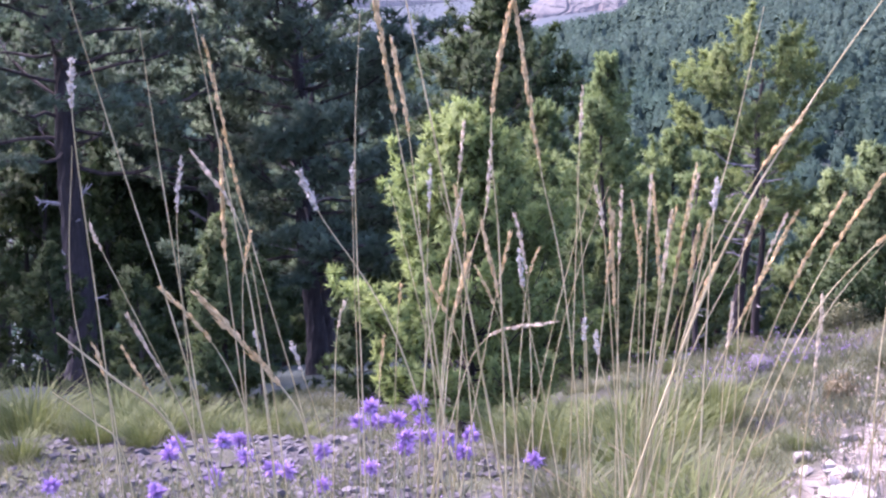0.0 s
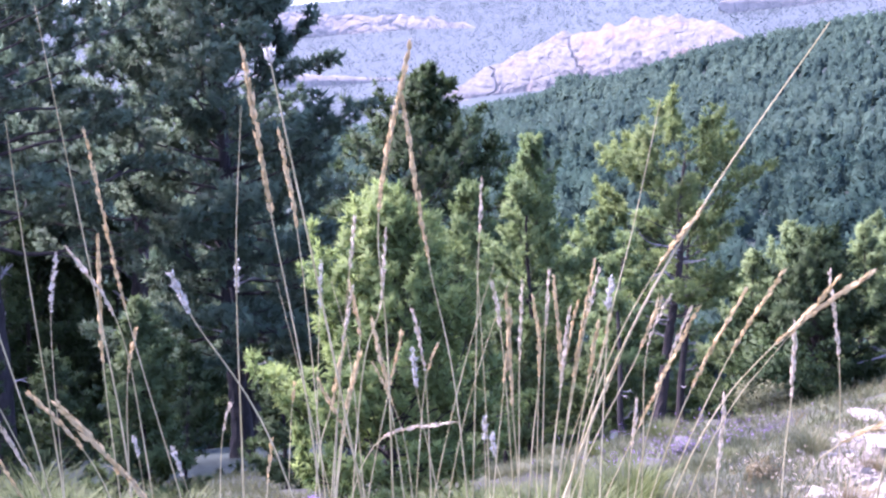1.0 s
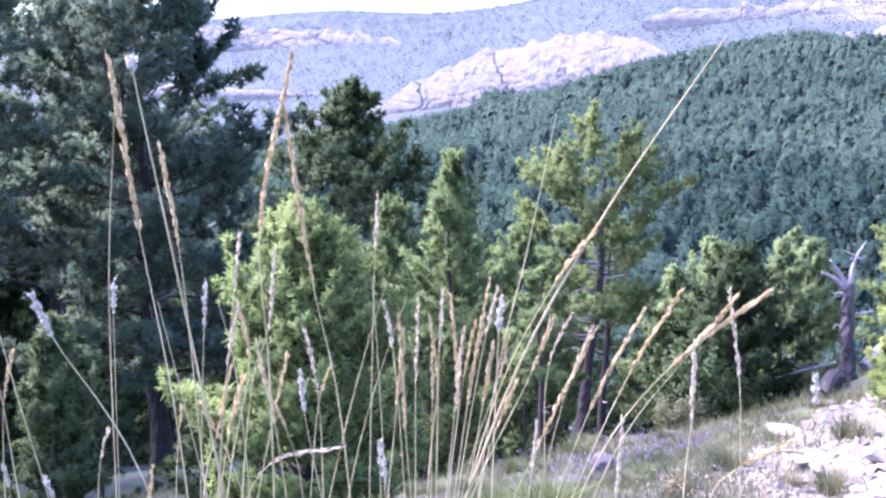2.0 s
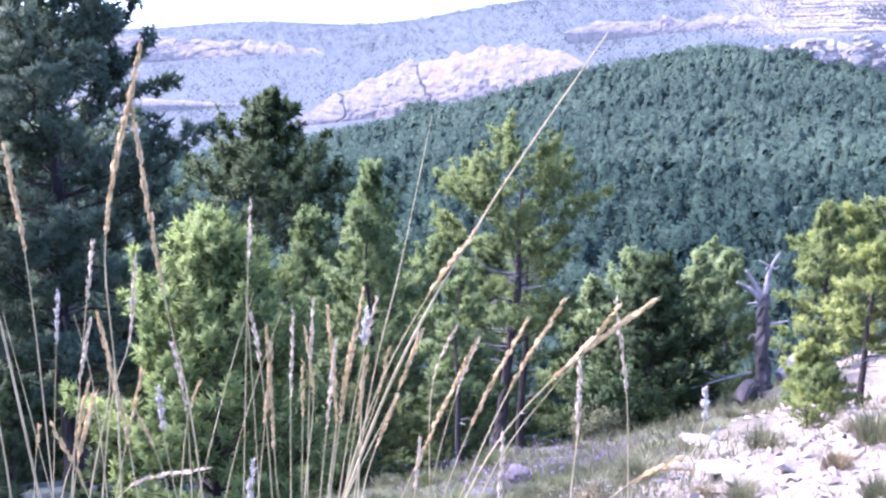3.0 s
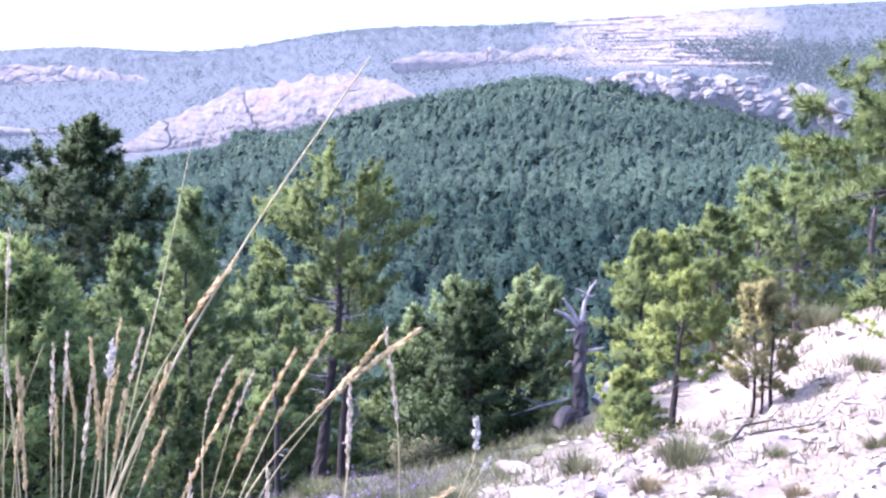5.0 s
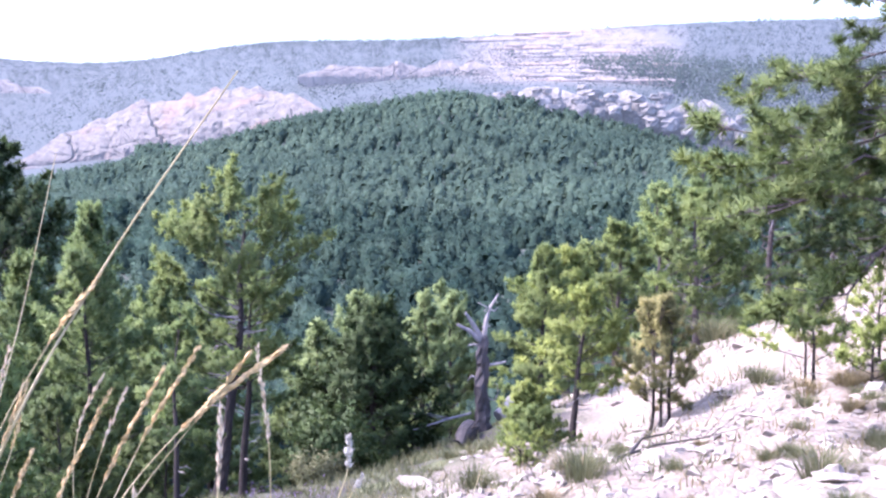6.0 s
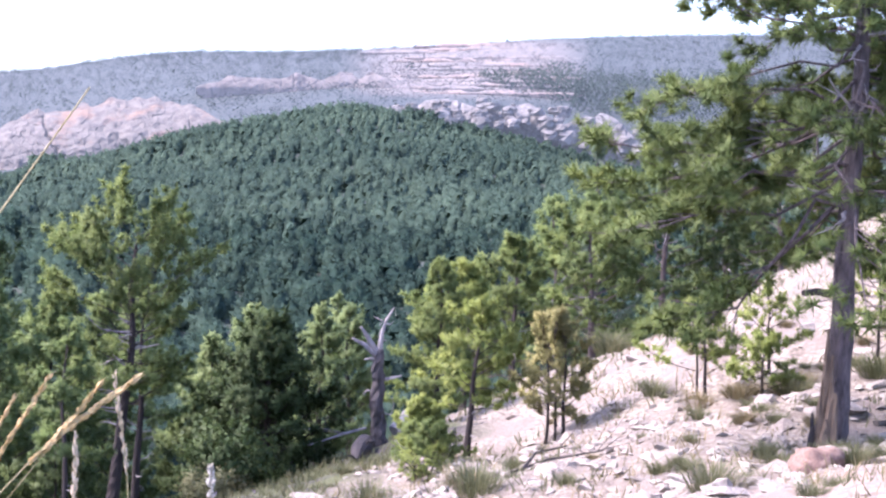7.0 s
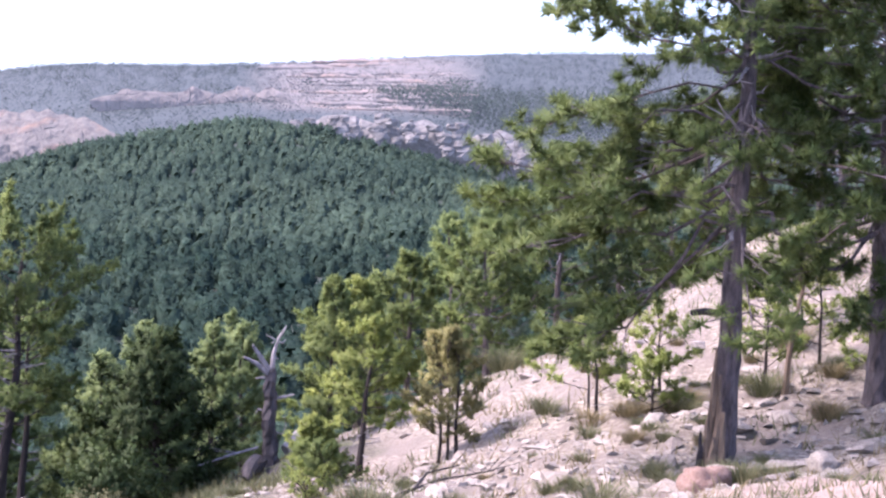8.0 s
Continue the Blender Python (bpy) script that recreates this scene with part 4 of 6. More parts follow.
for k, (x, y, top, r, m) in enumerate([(21.2, 37.6, 3.1, 1.9, needles_dark), (13.7, 27.4, 0.75, 1.1, needles_warm), (16.4, 26.0, 3.0, 1.5, needles_rich), (19.5, 28.4, 2.9, 1.7, needles_rich),
                                       (14.4, 25.4, 1.4, 1.3, needles_warm), (19.9, 26.8, 3.3, 1.6, needles_rich), (17.6, 31.0, 2.2, 1.5, needles_mid), (12.0, 26.0, 0.2, 1.0, needles_yellow),
                                       (16.2, 30.5, 1.6, 1.4, needles_mid), (22.5, 29.0, 4.4, 1.8, needles_rich), (24.0, 31.0, 5.0, 1.9, needles_dark), (16.2, 18.0, 6.0, 1.9, needles_rich), (19.0, 20.5, 6.2, 2.0, needles_rich)]):
    h = top - ground_at(x, y)
    pine("ridge_pine", "pine with a reddish trunk beyond the stony ridge", x, y, h,
         shaped(h, (0.2, r), (0.5, r), (0.75, 0.7 * r), (1.0, 0.12 * r)), 0.09, m, 60 + k, limbs=40, brush=0.21, twigs=8, inner=0.4, rise=(-0.1, 0.8), sag=0.35, dead=5, dead_span=(0.3, 0.7), bark_of=bark_scaly)
for k, (x, y, top, r) in enumerate([(9.6, 27.7, -0.7, 1.0), (8.8, 29.2, -0.9, 1.2), (7.3, 27.0, -1.2, 1.1), (11.2, 30.5, -0.9, 1.2), (6.6, 32.0, -0.6, 1.4), (10.5, 36.0, -1.3, 1.5), (13.5, 38.0, -1.2, 1.6), (4.5, 37.0, -1.0, 1.6)]):
    h = top - ground_at(x, y)
    pine("slope_pine", "light green pine on the slope below", x, y, h, shaped(h, (0.1, r), (0.45, r), (0.75, 0.6 * r), (1.0, 0.1 * r)), 0.08, needles_light, 80 + k, limbs=40, brush=0.2,
         rise=(0.0, 0.9), sag=0.35)


def leafy_bush(name, label, x, y, height, radius, leaves, seed, clumps=260, clump=0.26, stems=7):
    """A shrub: several stems from the ground, forking, and a ragged crown of leaf clumps."""
    rng = np.random.default_rng(seed)
    root = new(name)
    root.location = (x, y, ground_at(x, y) - 0.05)
    tagged(root, label, "bush")
    tips = []
    for k in range(stems):
        a = k * 2.4 + rng.uniform(-0.4, 0.4)
        line = bent_line(np.zeros(3), (np.cos(a), np.sin(a)), height * rng.uniform(0.6, 0.9), rng.uniform(0.9, 1.5), -0.25, 6, rng, 0.12)
        part("stem", tube(line, np.linspace(0.03, 0.01, 6) * height / 2, 5), bark_dark, root)
        tips += [along(line, s)[0] for s in (0.5, 0.7, 0.85, 1.0)]
    tips = np.array(tips)
    d = rng.normal(size=(clumps, 3))
    d /= np.linalg.norm(d, axis=1)[:, None]
    rr = rng.uniform(0.45, 1.0, clumps)[:, None] ** 0.5
    lob = 1 + 0.42 * np.sin(d[:, :1] * 5 + seed) * np.cos(d[:, 1:2] * 6) + 0.25 * np.sin(d[:, 2:3] * 9 + d[:, :1] * 4)
    c = d * rr * lob * (radius, radius, height * 0.5) + (0, 0, height * 0.52)
    c = np.concatenate([c, tips + rng.normal(size=tips.shape) * 0.06])
    shapes = [leaf_clump(rng, 34) for _ in range(3)]
    which = rng.integers(0, 3, len(c))
    out, shade = [], []
    for k in range(3):
        at = c[which == k]
        v, f_ = scattered(shapes[k], at, frames_along(rng.normal(size=(len(at), 3)), rng), clump * rng.uniform(0.7, 1.35, len(at)))
        own = np.repeat(at, len(shapes[k][0]), axis=0)
        out.append((v, f_))
        shade.append((v - own) / clump * 1.6 + (own - (0, 0, height * 0.4)) / (radius, radius, height * 0.6) * 0.7)
    crown = part("crown", joined(out), leaves, root)
    soften(crown.data, np.concatenate(shade))
    return root


pine("bushy_pine", "dense dark green bushy pine branching from the ground", 6.15, 19.5, 2.1,
     shaped(2, (0.04, 0.95), (0.3, 1.05), (0.6, 0.85), (0.85, 0.5), (1.0, 0.15)), 0.06, deep_green, 91, limbs=90, brush=0.19, twigs=7, rise=(0.0, 1.0), sag=0.5, fill=0.8, blades=20, pom=1.8)
leafy_bush("holm_oak", "low dark green evergreen bush at the foot of the oak", 5.2, 18.0, 0.9, 0.55, deep_green, 92, 120, 0.24)
leafy_bush("yellow_bush", "small yellow-green bush between the trunks", 4.45, 16.2, 0.45, 0.26, blade_mixed, 93, 60, 0.12)
leafy_bush("yellow_bush", "yellowish broom bush below the slender pine", 5.0, 17.6, 0.5, 0.34, blade_mixed, 94, 70, 0.13)
pine("low_shrub", "low sprawling green shrub near the dead tree", 6.6, 14.9, 0.34,
     shaped(1, (0.1, 0.42), (0.5, 0.36), (1.0, 0.1)), 0.016, needles_warm, 95, limbs=30, brush=0.085, twigs=5, fork=3, rise=(0.2, 0.9), fill=0.6, dead=5, dead_span=(0.2, 0.7))
pine("low_shrub", "small ragged yellow-green shrub on the slope", 6.15, 14.0, 0.24,
     shaped(1, (0.1, 0.26), (0.5, 0.24), (1.0, 0.1)), 0.012, needles_yellow, 98, limbs=18, brush=0.075, twigs=4, fork=3, rise=(0.2, 0.9), fill=0.6)
pine("low_shrub", "low ragged green shrub beside the small pines", 7.4, 16.6, 0.26,
     shaped(1, (0.1, 0.32), (0.5, 0.26), (1.0, 0.08)), 0.016, needles_warm, 96, limbs=26, brush=0.09, twigs=5, fork=3, rise=(0.2, 0.9), fill=0.6)
for k, (x, y, h, r) in enumerate([(10.5, 12.3, 1.0, 0.5), (11.3, 12.4, 1.2, 0.55), (11.0, 11.2, 0.7, 0.45), (12.1, 13.6, 1.3, 0.6), (9.3, 12.6, 0.5, 0.4)]):
    pine("sapling_pine", "straggling yellow-green pine sapling behind the gnarled pines", x, y, h, shaped(h, (0.15, r), (0.6, r * 0.9), (1.0, 0.1)), 0.022, needles_yellow, 100 + k,
         limbs=14, brush=0.11, twigs=5, rise=(0.1, 0.8), fill=0.7, dead=4, dead_span=(0.1, 0.6), own_branches=True)
thicket = np.random.default_rng(12)
for k in range(13):
    a_, r_ = thicket.uniform(2.5, 17.5), thicket.uniform(19, 31)
    x, y = r_ * np.sin(np.radians(a_)), r_ * np.cos(np.radians(a_))
    h = thicket.uniform(1.2, 2.6)
    if 8.0 < a_ < 15.5 and r_ < 24.5:
        continue
    # needles_rich, darker than needles_mid, puts the thicket's shade into the colour
    pine("thicket_pine", "bushy green young pine in the thicket", x, y, h, shaped(h, (0.03, 0.42 * h), (0.5, 0.36 * h), (1.0, 0.06)), 0.035, needles_rich, 120 + k,
         limbs=32, brush=0.17, twigs=6, rise=(0.1, 1.0), sag=0.4)
# Their needles are darkened in colour for the old trees' shade
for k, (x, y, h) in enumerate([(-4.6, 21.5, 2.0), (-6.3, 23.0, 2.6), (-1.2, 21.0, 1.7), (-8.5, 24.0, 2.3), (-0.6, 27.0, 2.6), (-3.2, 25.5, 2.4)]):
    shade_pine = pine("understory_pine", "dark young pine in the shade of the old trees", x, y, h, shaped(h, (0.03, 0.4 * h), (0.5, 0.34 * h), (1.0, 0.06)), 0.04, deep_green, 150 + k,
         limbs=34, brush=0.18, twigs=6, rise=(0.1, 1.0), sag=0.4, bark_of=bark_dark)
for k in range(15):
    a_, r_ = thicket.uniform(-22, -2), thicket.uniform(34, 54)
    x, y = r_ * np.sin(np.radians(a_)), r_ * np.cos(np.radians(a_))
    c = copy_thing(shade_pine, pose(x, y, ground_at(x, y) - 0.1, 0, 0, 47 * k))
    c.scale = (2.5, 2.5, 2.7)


# ------------------------------------------------------------------ dead wood
def dead_tree(x, y):
    rng = np.random.default_rng(7)
    root = new("dead_tree")
    root.location, root.scale = (x, y, ground_at(x, y) - 0.2), (1.0, 1.0, 1.14)
    tagged(root, "weathered silver-grey broken dead tree with stub branches", "tree")
    p = np.array([(0.04, 0, 0), (0.04, 0, 0.2), (0.02, 0, 0.5), (0.0, 0, 0.8), (0.0, 0, 1.1), (0.02, 0, 1.36)])
    fine = np.linspace(0, 5, 26)
    line = np.stack([np.interp(fine, range(6), p[:, q]) for q in range(3)], -1) + (0.012, 0.012, 0) * np.sin(fine * 4.1)[:, None]
    v, f_ = tube(line, np.interp(fine, range(6), [0.15, 0.115, 0.10, 0.092, 0.08, 0.06]), 14)
    part("trunk", (v + rng.normal(size=v.shape) * (0.011, 0.011, 0.004), f_), wood_grey, root, "dark weathered bare trunk")
    tops = [((0.02, 0, 1.30), (0.05, 0, 1.55), (0.12, 0.02, 1.72), 0.05), ((0.11, 0.02, 1.70), (0.17, 0, 1.79), (0.23, 0, 1.87), 0.026),
            ((-0.02, 0, 1.28), (-0.2, 0, 1.42), (-0.38, 0, 1.50), 0.05), ((-0.01, 0, 1.32), (-0.14, 0.03, 1.50), (-0.26, 0, 1.64), 0.055),
            ((0.02, 0, 1.66), (0.08, 0.02, 1.70), (-0.06, 0.03, 1.76), 0.018), ((0.10, 0, 1.68), (0.17, 0, 1.66), (0.22, 0, 1.70), 0.018), ((0.0, 0, 1.46), (0.06, 0, 1.48), (0.12, 0, 1.47), 0.022),
            ((0.0, 0, 1.2), (-0.1, 0, 1.25), (-0.2, 0.02, 1.24), 0.03), ((0.0, 0, 0.98), (0.18, 0, 1.00), (0.36, 0, 1.03), 0.034), ((0, 0, 0.82), (-0.14, 0.05, 0.86), (-0.19, 0.05, 0.80), 0.022),
            ((0.05, 0, 0.6), (0.2, 0, 0.55), (0.25, 0, 0.66), 0.014), ((0.25, 0, 0.66), (0.24, 0.02, 0.76), (0.17, 0, 0.74), 0.010)]
    for a, b, c, r in tops:
        part("branch", tube([a, b, c], [r * 0.8, r * 0.62, r * 0.3], 7), wood_silver, root, "bleached broken branch")
    for k in range(6):
        a = k * 1.05 + 0.3
        part("root", tube([(0.06 * np.cos(a), 0.06 * np.sin(a), 0.22), (0.24 * np.cos(a), 0.24 * np.sin(a), 0.1), (0.5 * np.cos(a), 0.5 * np.sin(a), -0.1)], [0.10, 0.07, 0.03], 6), wood_char, root)


dead_tree(7.62, 19.2)


def fallen(name, label, x, y, points, radii, material, sides=8, twig=0, seed=1):
    """A log or stick on the ground; heights are above the land under its first end."""
    rng = np.random.default_rng(seed)
    root = new(name)
    root.location = (x, y, ground_at(x, y))
    tagged(root, label, "dead wood")
    pts = []
    for q in points:
        pts.append((q[0], q[1], ground_at(x + q[0], y + q[1]) - root.location[2] + q[2]))
    p = np.array(pts)
    part("stem", tube(p, radii, sides), material, root)
    for k in range(twig):
        at, dd = along(p, rng.uniform(0.3, 1))
        d = dd / np.linalg.norm(dd) + rng.normal(size=3) * 0.7
        d[2] = abs(d[2])
        part("twig", tube([at, at + d * 0.12, at + d * 0.25 + rng.normal(size=3) * 0.04], [radii[-1] * 0.8, radii[-1] * 0.5, radii[-1] * 0.25], 4), material, root)


fallen("fallen_log", "short grey log leaning beside the dead tree", 7.85, 19.1, [(0, 0, 0.12), (0.25, 0.1, 0.3), (0.42, 0.2, 0.38)], [0.1, 0.11, 0.09], wood_silver)
fallen("fallen_branch", "thin pale dead branch lying at the dead tree's foot", 7.4, 19.0, [(0, 0, 0.30), (-0.4, 0, 0.34), (-0.85, 0, 0.36)], [0.02, 0.018, 0.01], wood_silver, 5, 2, 3)
fallen("rotten_log", "dark rotten root lying below the dead tree", 7.45, 18.9, [(0, 0, 0.1), (-0.2, -0.25, 0.12), (-0.42, -0.6, 0.1), (-0.6, -1.0, 0.05)], [0.05, 0.13, 0.11, 0.03], wood_char, 9, 4, 12)
fallen("leaning_stick", "pale bare crooked stick standing in the slope", 10.0, 11.4, [(0, 0, 0), (0.03, 0, 0.35), (0.10, 0, 0.72), (0.28, 0.05, 1.15)], [0.035, 0.028, 0.022, 0.012], wood_tan, 6, 3, 5)
fallen("leaning_stick", "pale curved stick leaning on the slope", 9.55, 9.6, [(0, 0, 0.02), (0.2, 0, 0.16), (0.42, 0.1, 0.42)], [0.02, 0.018, 0.010], wood_tan, 5, 1, 6)
fallen("fallen_branch", "dark twig lying on the white stones", 6.6, 12.6, [(0, 0, 0.03), (0.3, 0.3, 0.10), (0.75, 0.5, 0.06)], [0.018, 0.014, 0.008], wood_char, 5, 3, 8)
fallen("fallen_branch", "dark dry branch lying across the stones", 6.0, 11.6, [(0, 0, 0.03), (0.4, 0.1, 0.08), (0.9, 0.0, 0.05)], [0.015, 0.012, 0.006], wood_char, 5, 4, 9)


def split_stump(x, y):
    """The torn, barkless wood that stands against the gnarled pine's foot."""
    rng = np.random.default_rng(3)
    root = new("split_stump")
    root.location = (x, y, ground_at(x, y) - 0.05)
    tagged(root, "torn tan wood splinters standing against the pine's foot", "stump")
    for k, (dx, dy, h, r, tilt) in enumerate([(0.07, -0.03, 1.0, 0.028, 0.03), (0.09, -0.07, 0.8, 0.032, 0.03), (0.03, -0.02, 0.62, 0.032, 0.05), (0.11, -0.10, 0.5, 0.034, 0.03), (-0.02, 0.0, 0.34, 0.026, 0.0), (0.05, -0.08, 0.3, 0.036, 0.0)]):
        s = np.linspace(0, 1, 6)
        p = np.stack([dx + tilt * s * h, dy + 0 * s, h * s], -1)
        v, f_ = tube(p, r * (1.25 - 0.95 * s ** 1.5), 6)
        part("splinter", (v + rng.normal(size=v.shape) * 0.006, f_), wood_tan if k != 4 else wood_char, root)


split_stump(7.74, 9.74)


# ------------------------------------------------------------------ dry grass, one stalk at a time
GOLD, PALE, WHITE, BARE = "gold", "pale", "white", "bare"
stalk_rng = np.random.default_rng(77)
STALK_LABEL = {GOLD: "tall dry grass stalk with a golden seed spike", PALE: "dry grass stalk with a pale buff seed head",
               WHITE: "thin grass stalk with a fluffy white seed head", BARE: "long bare straw-coloured grass stem"}


def spikelet():
    """A narrow seed scale with an awn, one unit long, along +z."""
    v = np.array([(0, 0, 0), (0.16, 0, 0.35), (0, 0.12, 0.4), (-0.16, 0, 0.35), (0, -0.12, 0.4), (0, 0, 0.85), (0.02, 0, 0.84), (0.05, 0.03, 1.3)])
    f_ = np.array([(0, 1, 2), (0, 2, 3), (0, 3, 4), (0, 4, 1), (5, 2, 1), (5, 3, 2), (5, 4, 3), (5, 1, 4), (5, 6, 7)])
    return v, f_


SPIKELET = spikelet()


def smooth_line(pts, n):
    """A curve through four points, by Catmull-Rom on the spans' lengths."""
    p = np.array(pts)
    k = np.concatenate([[0], np.cumsum(np.linalg.norm(np.diff(p, axis=0), axis=1) ** 0.5)])
    t = np.linspace(0, k[-1], n)
    ext = np.concatenate([[2 * p[0] - p[1]], p, [2 * p[-1] - p[-2]]])
    ke = np.concatenate([[2 * k[0] - k[1]], k, [2 * k[-1] - k[-2]]])
    out = []
    for q in t:
        i = min(max(int(np.searchsorted(k, q, side="right")) - 1, 0), len(p) - 2)
        p0, p1, p2, p3 = ext[i:i + 4]
        t0, t1, t2, t3 = ke[i:i + 4]
        a1 = (t1 - q) / (t1 - t0) * p0 + (q - t0) / (t1 - t0) * p1
        a2 = (t2 - q) / (t2 - t1) * p1 + (q - t1) / (t2 - t1) * p2
        a3 = (t3 - q) / (t3 - t2) * p2 + (q - t2) / (t3 - t2) * p3
        b1 = (t2 - q) / (t2 - t0) * a1 + (q - t0) / (t2 - t0) * a2
        b2 = (t3 - q) / (t3 - t1) * a2 + (q - t1) / (t3 - t1) * a3
        out.append((t2 - q) / (t2 - t1) * b1 + (q - t1) / (t2 - t1) * b2)
    return np.array(out)


def stalk(base, low, foot, tip, head, style, stout):
    rng = stalk_rng
    root = new("grass_stalk")
    zb = ground_at(*base)
    root.location = (base[0], base[1], zb - 0.01)
    tagged(root, STALK_LABEL[style], "grass", "dry grass stalks")
    o = np.array((base[0], base[1], zb))
    line = smooth_line([o - o, np.array(low) - o, np.array(foot) - o, np.array(tip) - o], 26)
    r = 0.0013 * stout ** 0.7 if style != BARE else 0.0013 * stout
    part("stem", tube(line, r * np.linspace(1.7, 0.5, len(line)), 5), stem_straw, root)
    lf = rng.uniform(0.1, 0.35)
    at, dd = along(line, lf)
    if rng.uniform() < 0.5 and style != WHITE:
        a = rng.uniform(0, 6.28)
        side = np.array([np.cos(a), np.sin(a), 0])
        leaf = np.array([at, at + side * 0.05 + (0, 0, 0.12), at + side * 0.15 + (0, 0, 0.16)])
        v = np.concatenate([leaf + (0.002, 0, 0), leaf - (0.002, 0, 0)])
        part("leaf", (v, np.array([(0, 1, 4), (0, 4, 3), (1, 2, 5), (1, 5, 4)])), blade_straw, root)
    if style == BARE:
        return root
    d = np.linalg.norm(np.diff(line, axis=0), axis=1)
    arc = np.concatenate([[0], np.cumsum(d)])
    tall = arc[-1]
    n, size, spread = {GOLD: (int(head * 520), 0.017, 0.17), PALE: (int(head * 430), 0.014, 0.2), WHITE: (int(head * 1500), 0.0085, 0.8)}[style]
    n = max(n, 18)
    s = tall - head * (1 - ((np.arange(n) + rng.uniform(0, 1, n)) / n) * 0.97)
    at = np.stack([np.interp(s, arc, line[:, k]) for k in range(3)], -1)
    tang = np.stack([np.interp(s + 0.01, arc, line[:, k]) - np.interp(s - 0.01, arc, line[:, k]) for k in range(3)], -1)
    tang /= np.linalg.norm(tang, axis=1)[:, None] + 1e-9
    away = np.cross(tang, rng.normal(size=(n, 3)))
    away /= np.linalg.norm(away, axis=1)[:, None]
    lump = 1 + 0.4 * np.sin(s * 260 + rng.uniform(0, 6)) + 0.25 * np.sin(s * 610)
    dirs = tang + away * spread * rng.uniform(0.4, 1.4, (n, 1))
    u = (s - (tall - head)) / head
    sc = size * stout ** 0.6 * rng.uniform(0.7, 1.25, n) * np.clip(lump, 0.5, 1.5) * (0.55 + 0.45 * np.sin(np.clip(u, 0.05, 0.95) * np.pi) ** 0.5)
    mat = {GOLD: head_gold, PALE: head_pale if rng.uniform() < 0.55 else head_gold, WHITE: head_white}[style]
    shape = SPIKELET if style != WHITE else (SPIKELET[0] * (1.6, 1.6, 1.0), SPIKELET[1])
    part("seed_head", scattered(shape, at + away * 0.0015, frames_along(dirs, rng), sc), mat, root)
    return root


# base x, y; middle point; head's foot; tip; head's length; style (gold, pale, white, bare); stoutness
stalk((-0.479, 2.382), (-0.561, 2.360, 0.941), (-0.600, 2.350, 1.388), (-0.597, 2.351, 1.468), 0.080, WHITE, 1.00)
stalk((-0.173, 2.241), (-0.387, 2.195, 0.956), (-0.476, 2.175, 1.286), (-0.550, 2.157, 1.562), 0.000, BARE, 1.00)
stalk((-0.319, 2.514), (-0.427, 2.493, 0.818), (-0.487, 2.481, 1.291), (-0.513, 2.475, 1.518), 0.000, BARE, 1.00)
stalk((-0.205, 2.326), (-0.300, 2.311, 0.999), (-0.340, 2.305, 1.245), (-0.420, 2.290, 1.689), 0.000, BARE, 1.00)
stalk((-0.090, 3.044), (-0.289, 3.018, 0.655), (-0.415, 3.002, 1.137), (-0.490, 2.989, 1.506), 0.377, PALE, 1.00)
stalk((-0.314, 2.815), (-0.391, 2.803, 0.740), (-0.424, 2.798, 1.065), (-0.430, 2.797, 1.310), 0.245, GOLD, 1.00)
stalk((-0.232, 2.826), (-0.352, 2.809, 0.907), (-0.401, 2.801, 1.152), (-0.487, 2.786, 1.289), 0.162, PALE, 1.00)
stalk((-0.450, 2.794), (-0.493, 2.785, 0.734), (-0.515, 2.781, 1.165), (-0.503, 2.783, 1.278), 0.114, WHITE, 0.60)
stalk((-0.444, 3.199), (-0.446, 3.199, 0.628), (-0.447, 3.199, 0.973), (-0.428, 3.202, 1.073), 0.102, PALE, 1.00)
stalk((-0.149, 2.863), (-0.503, 2.783, 0.746), (-0.654, 2.750, 1.094), (-0.677, 2.744, 1.149), 0.060, PALE, 1.00)
stalk((-0.139, 2.231), (-0.219, 2.221, 0.895), (-0.253, 2.217, 0.959), (-0.380, 2.196, 1.113), 0.200, GOLD, 1.20)
stalk((-0.229, 2.627), (-0.366, 2.604, 0.817), (-0.423, 2.595, 0.950), (-0.512, 2.577, 1.056), 0.140, GOLD, 1.00)
stalk((-0.395, 2.805), (-0.503, 2.783, 0.746), (-0.548, 2.774, 0.843), (-0.612, 2.760, 0.968), 0.140, PALE, 1.00)
stalk((-0.556, 2.568), (-0.594, 2.558, 0.789), (-0.610, 2.554, 0.893), (-0.627, 2.550, 0.950), 0.060, PALE, 1.00)
stalk((-0.449, 3.000), (-0.564, 2.975, 0.668), (-0.612, 2.965, 0.754), (-0.670, 2.952, 0.864), 0.125, PALE, 0.70)
stalk((0.226, 2.356), (-0.076, 2.333, 1.013), (-0.202, 2.323, 1.225), (-0.231, 2.320, 1.289), 0.070, WHITE, 1.10)
stalk((-0.151, 2.829), (-0.168, 2.828, 0.710), (-0.178, 2.827, 1.193), (-0.177, 2.827, 1.259), 0.066, WHITE, 0.70)
stalk((-0.129, 2.630), (-0.148, 2.629, 0.768), (-0.160, 2.628, 1.288), (-0.149, 2.629, 1.544), 0.000, BARE, 1.00)
stalk((0.113, 2.340), (-0.022, 2.335, 1.068), (-0.078, 2.333, 1.378), (-0.120, 2.330, 1.634), 0.259, GOLD, 1.00)
stalk((0.258, 2.138), (0.076, 2.135, 0.911), (-0.062, 2.133, 1.596), (-0.067, 2.133, 1.623), 0.027, WHITE, 1.60)
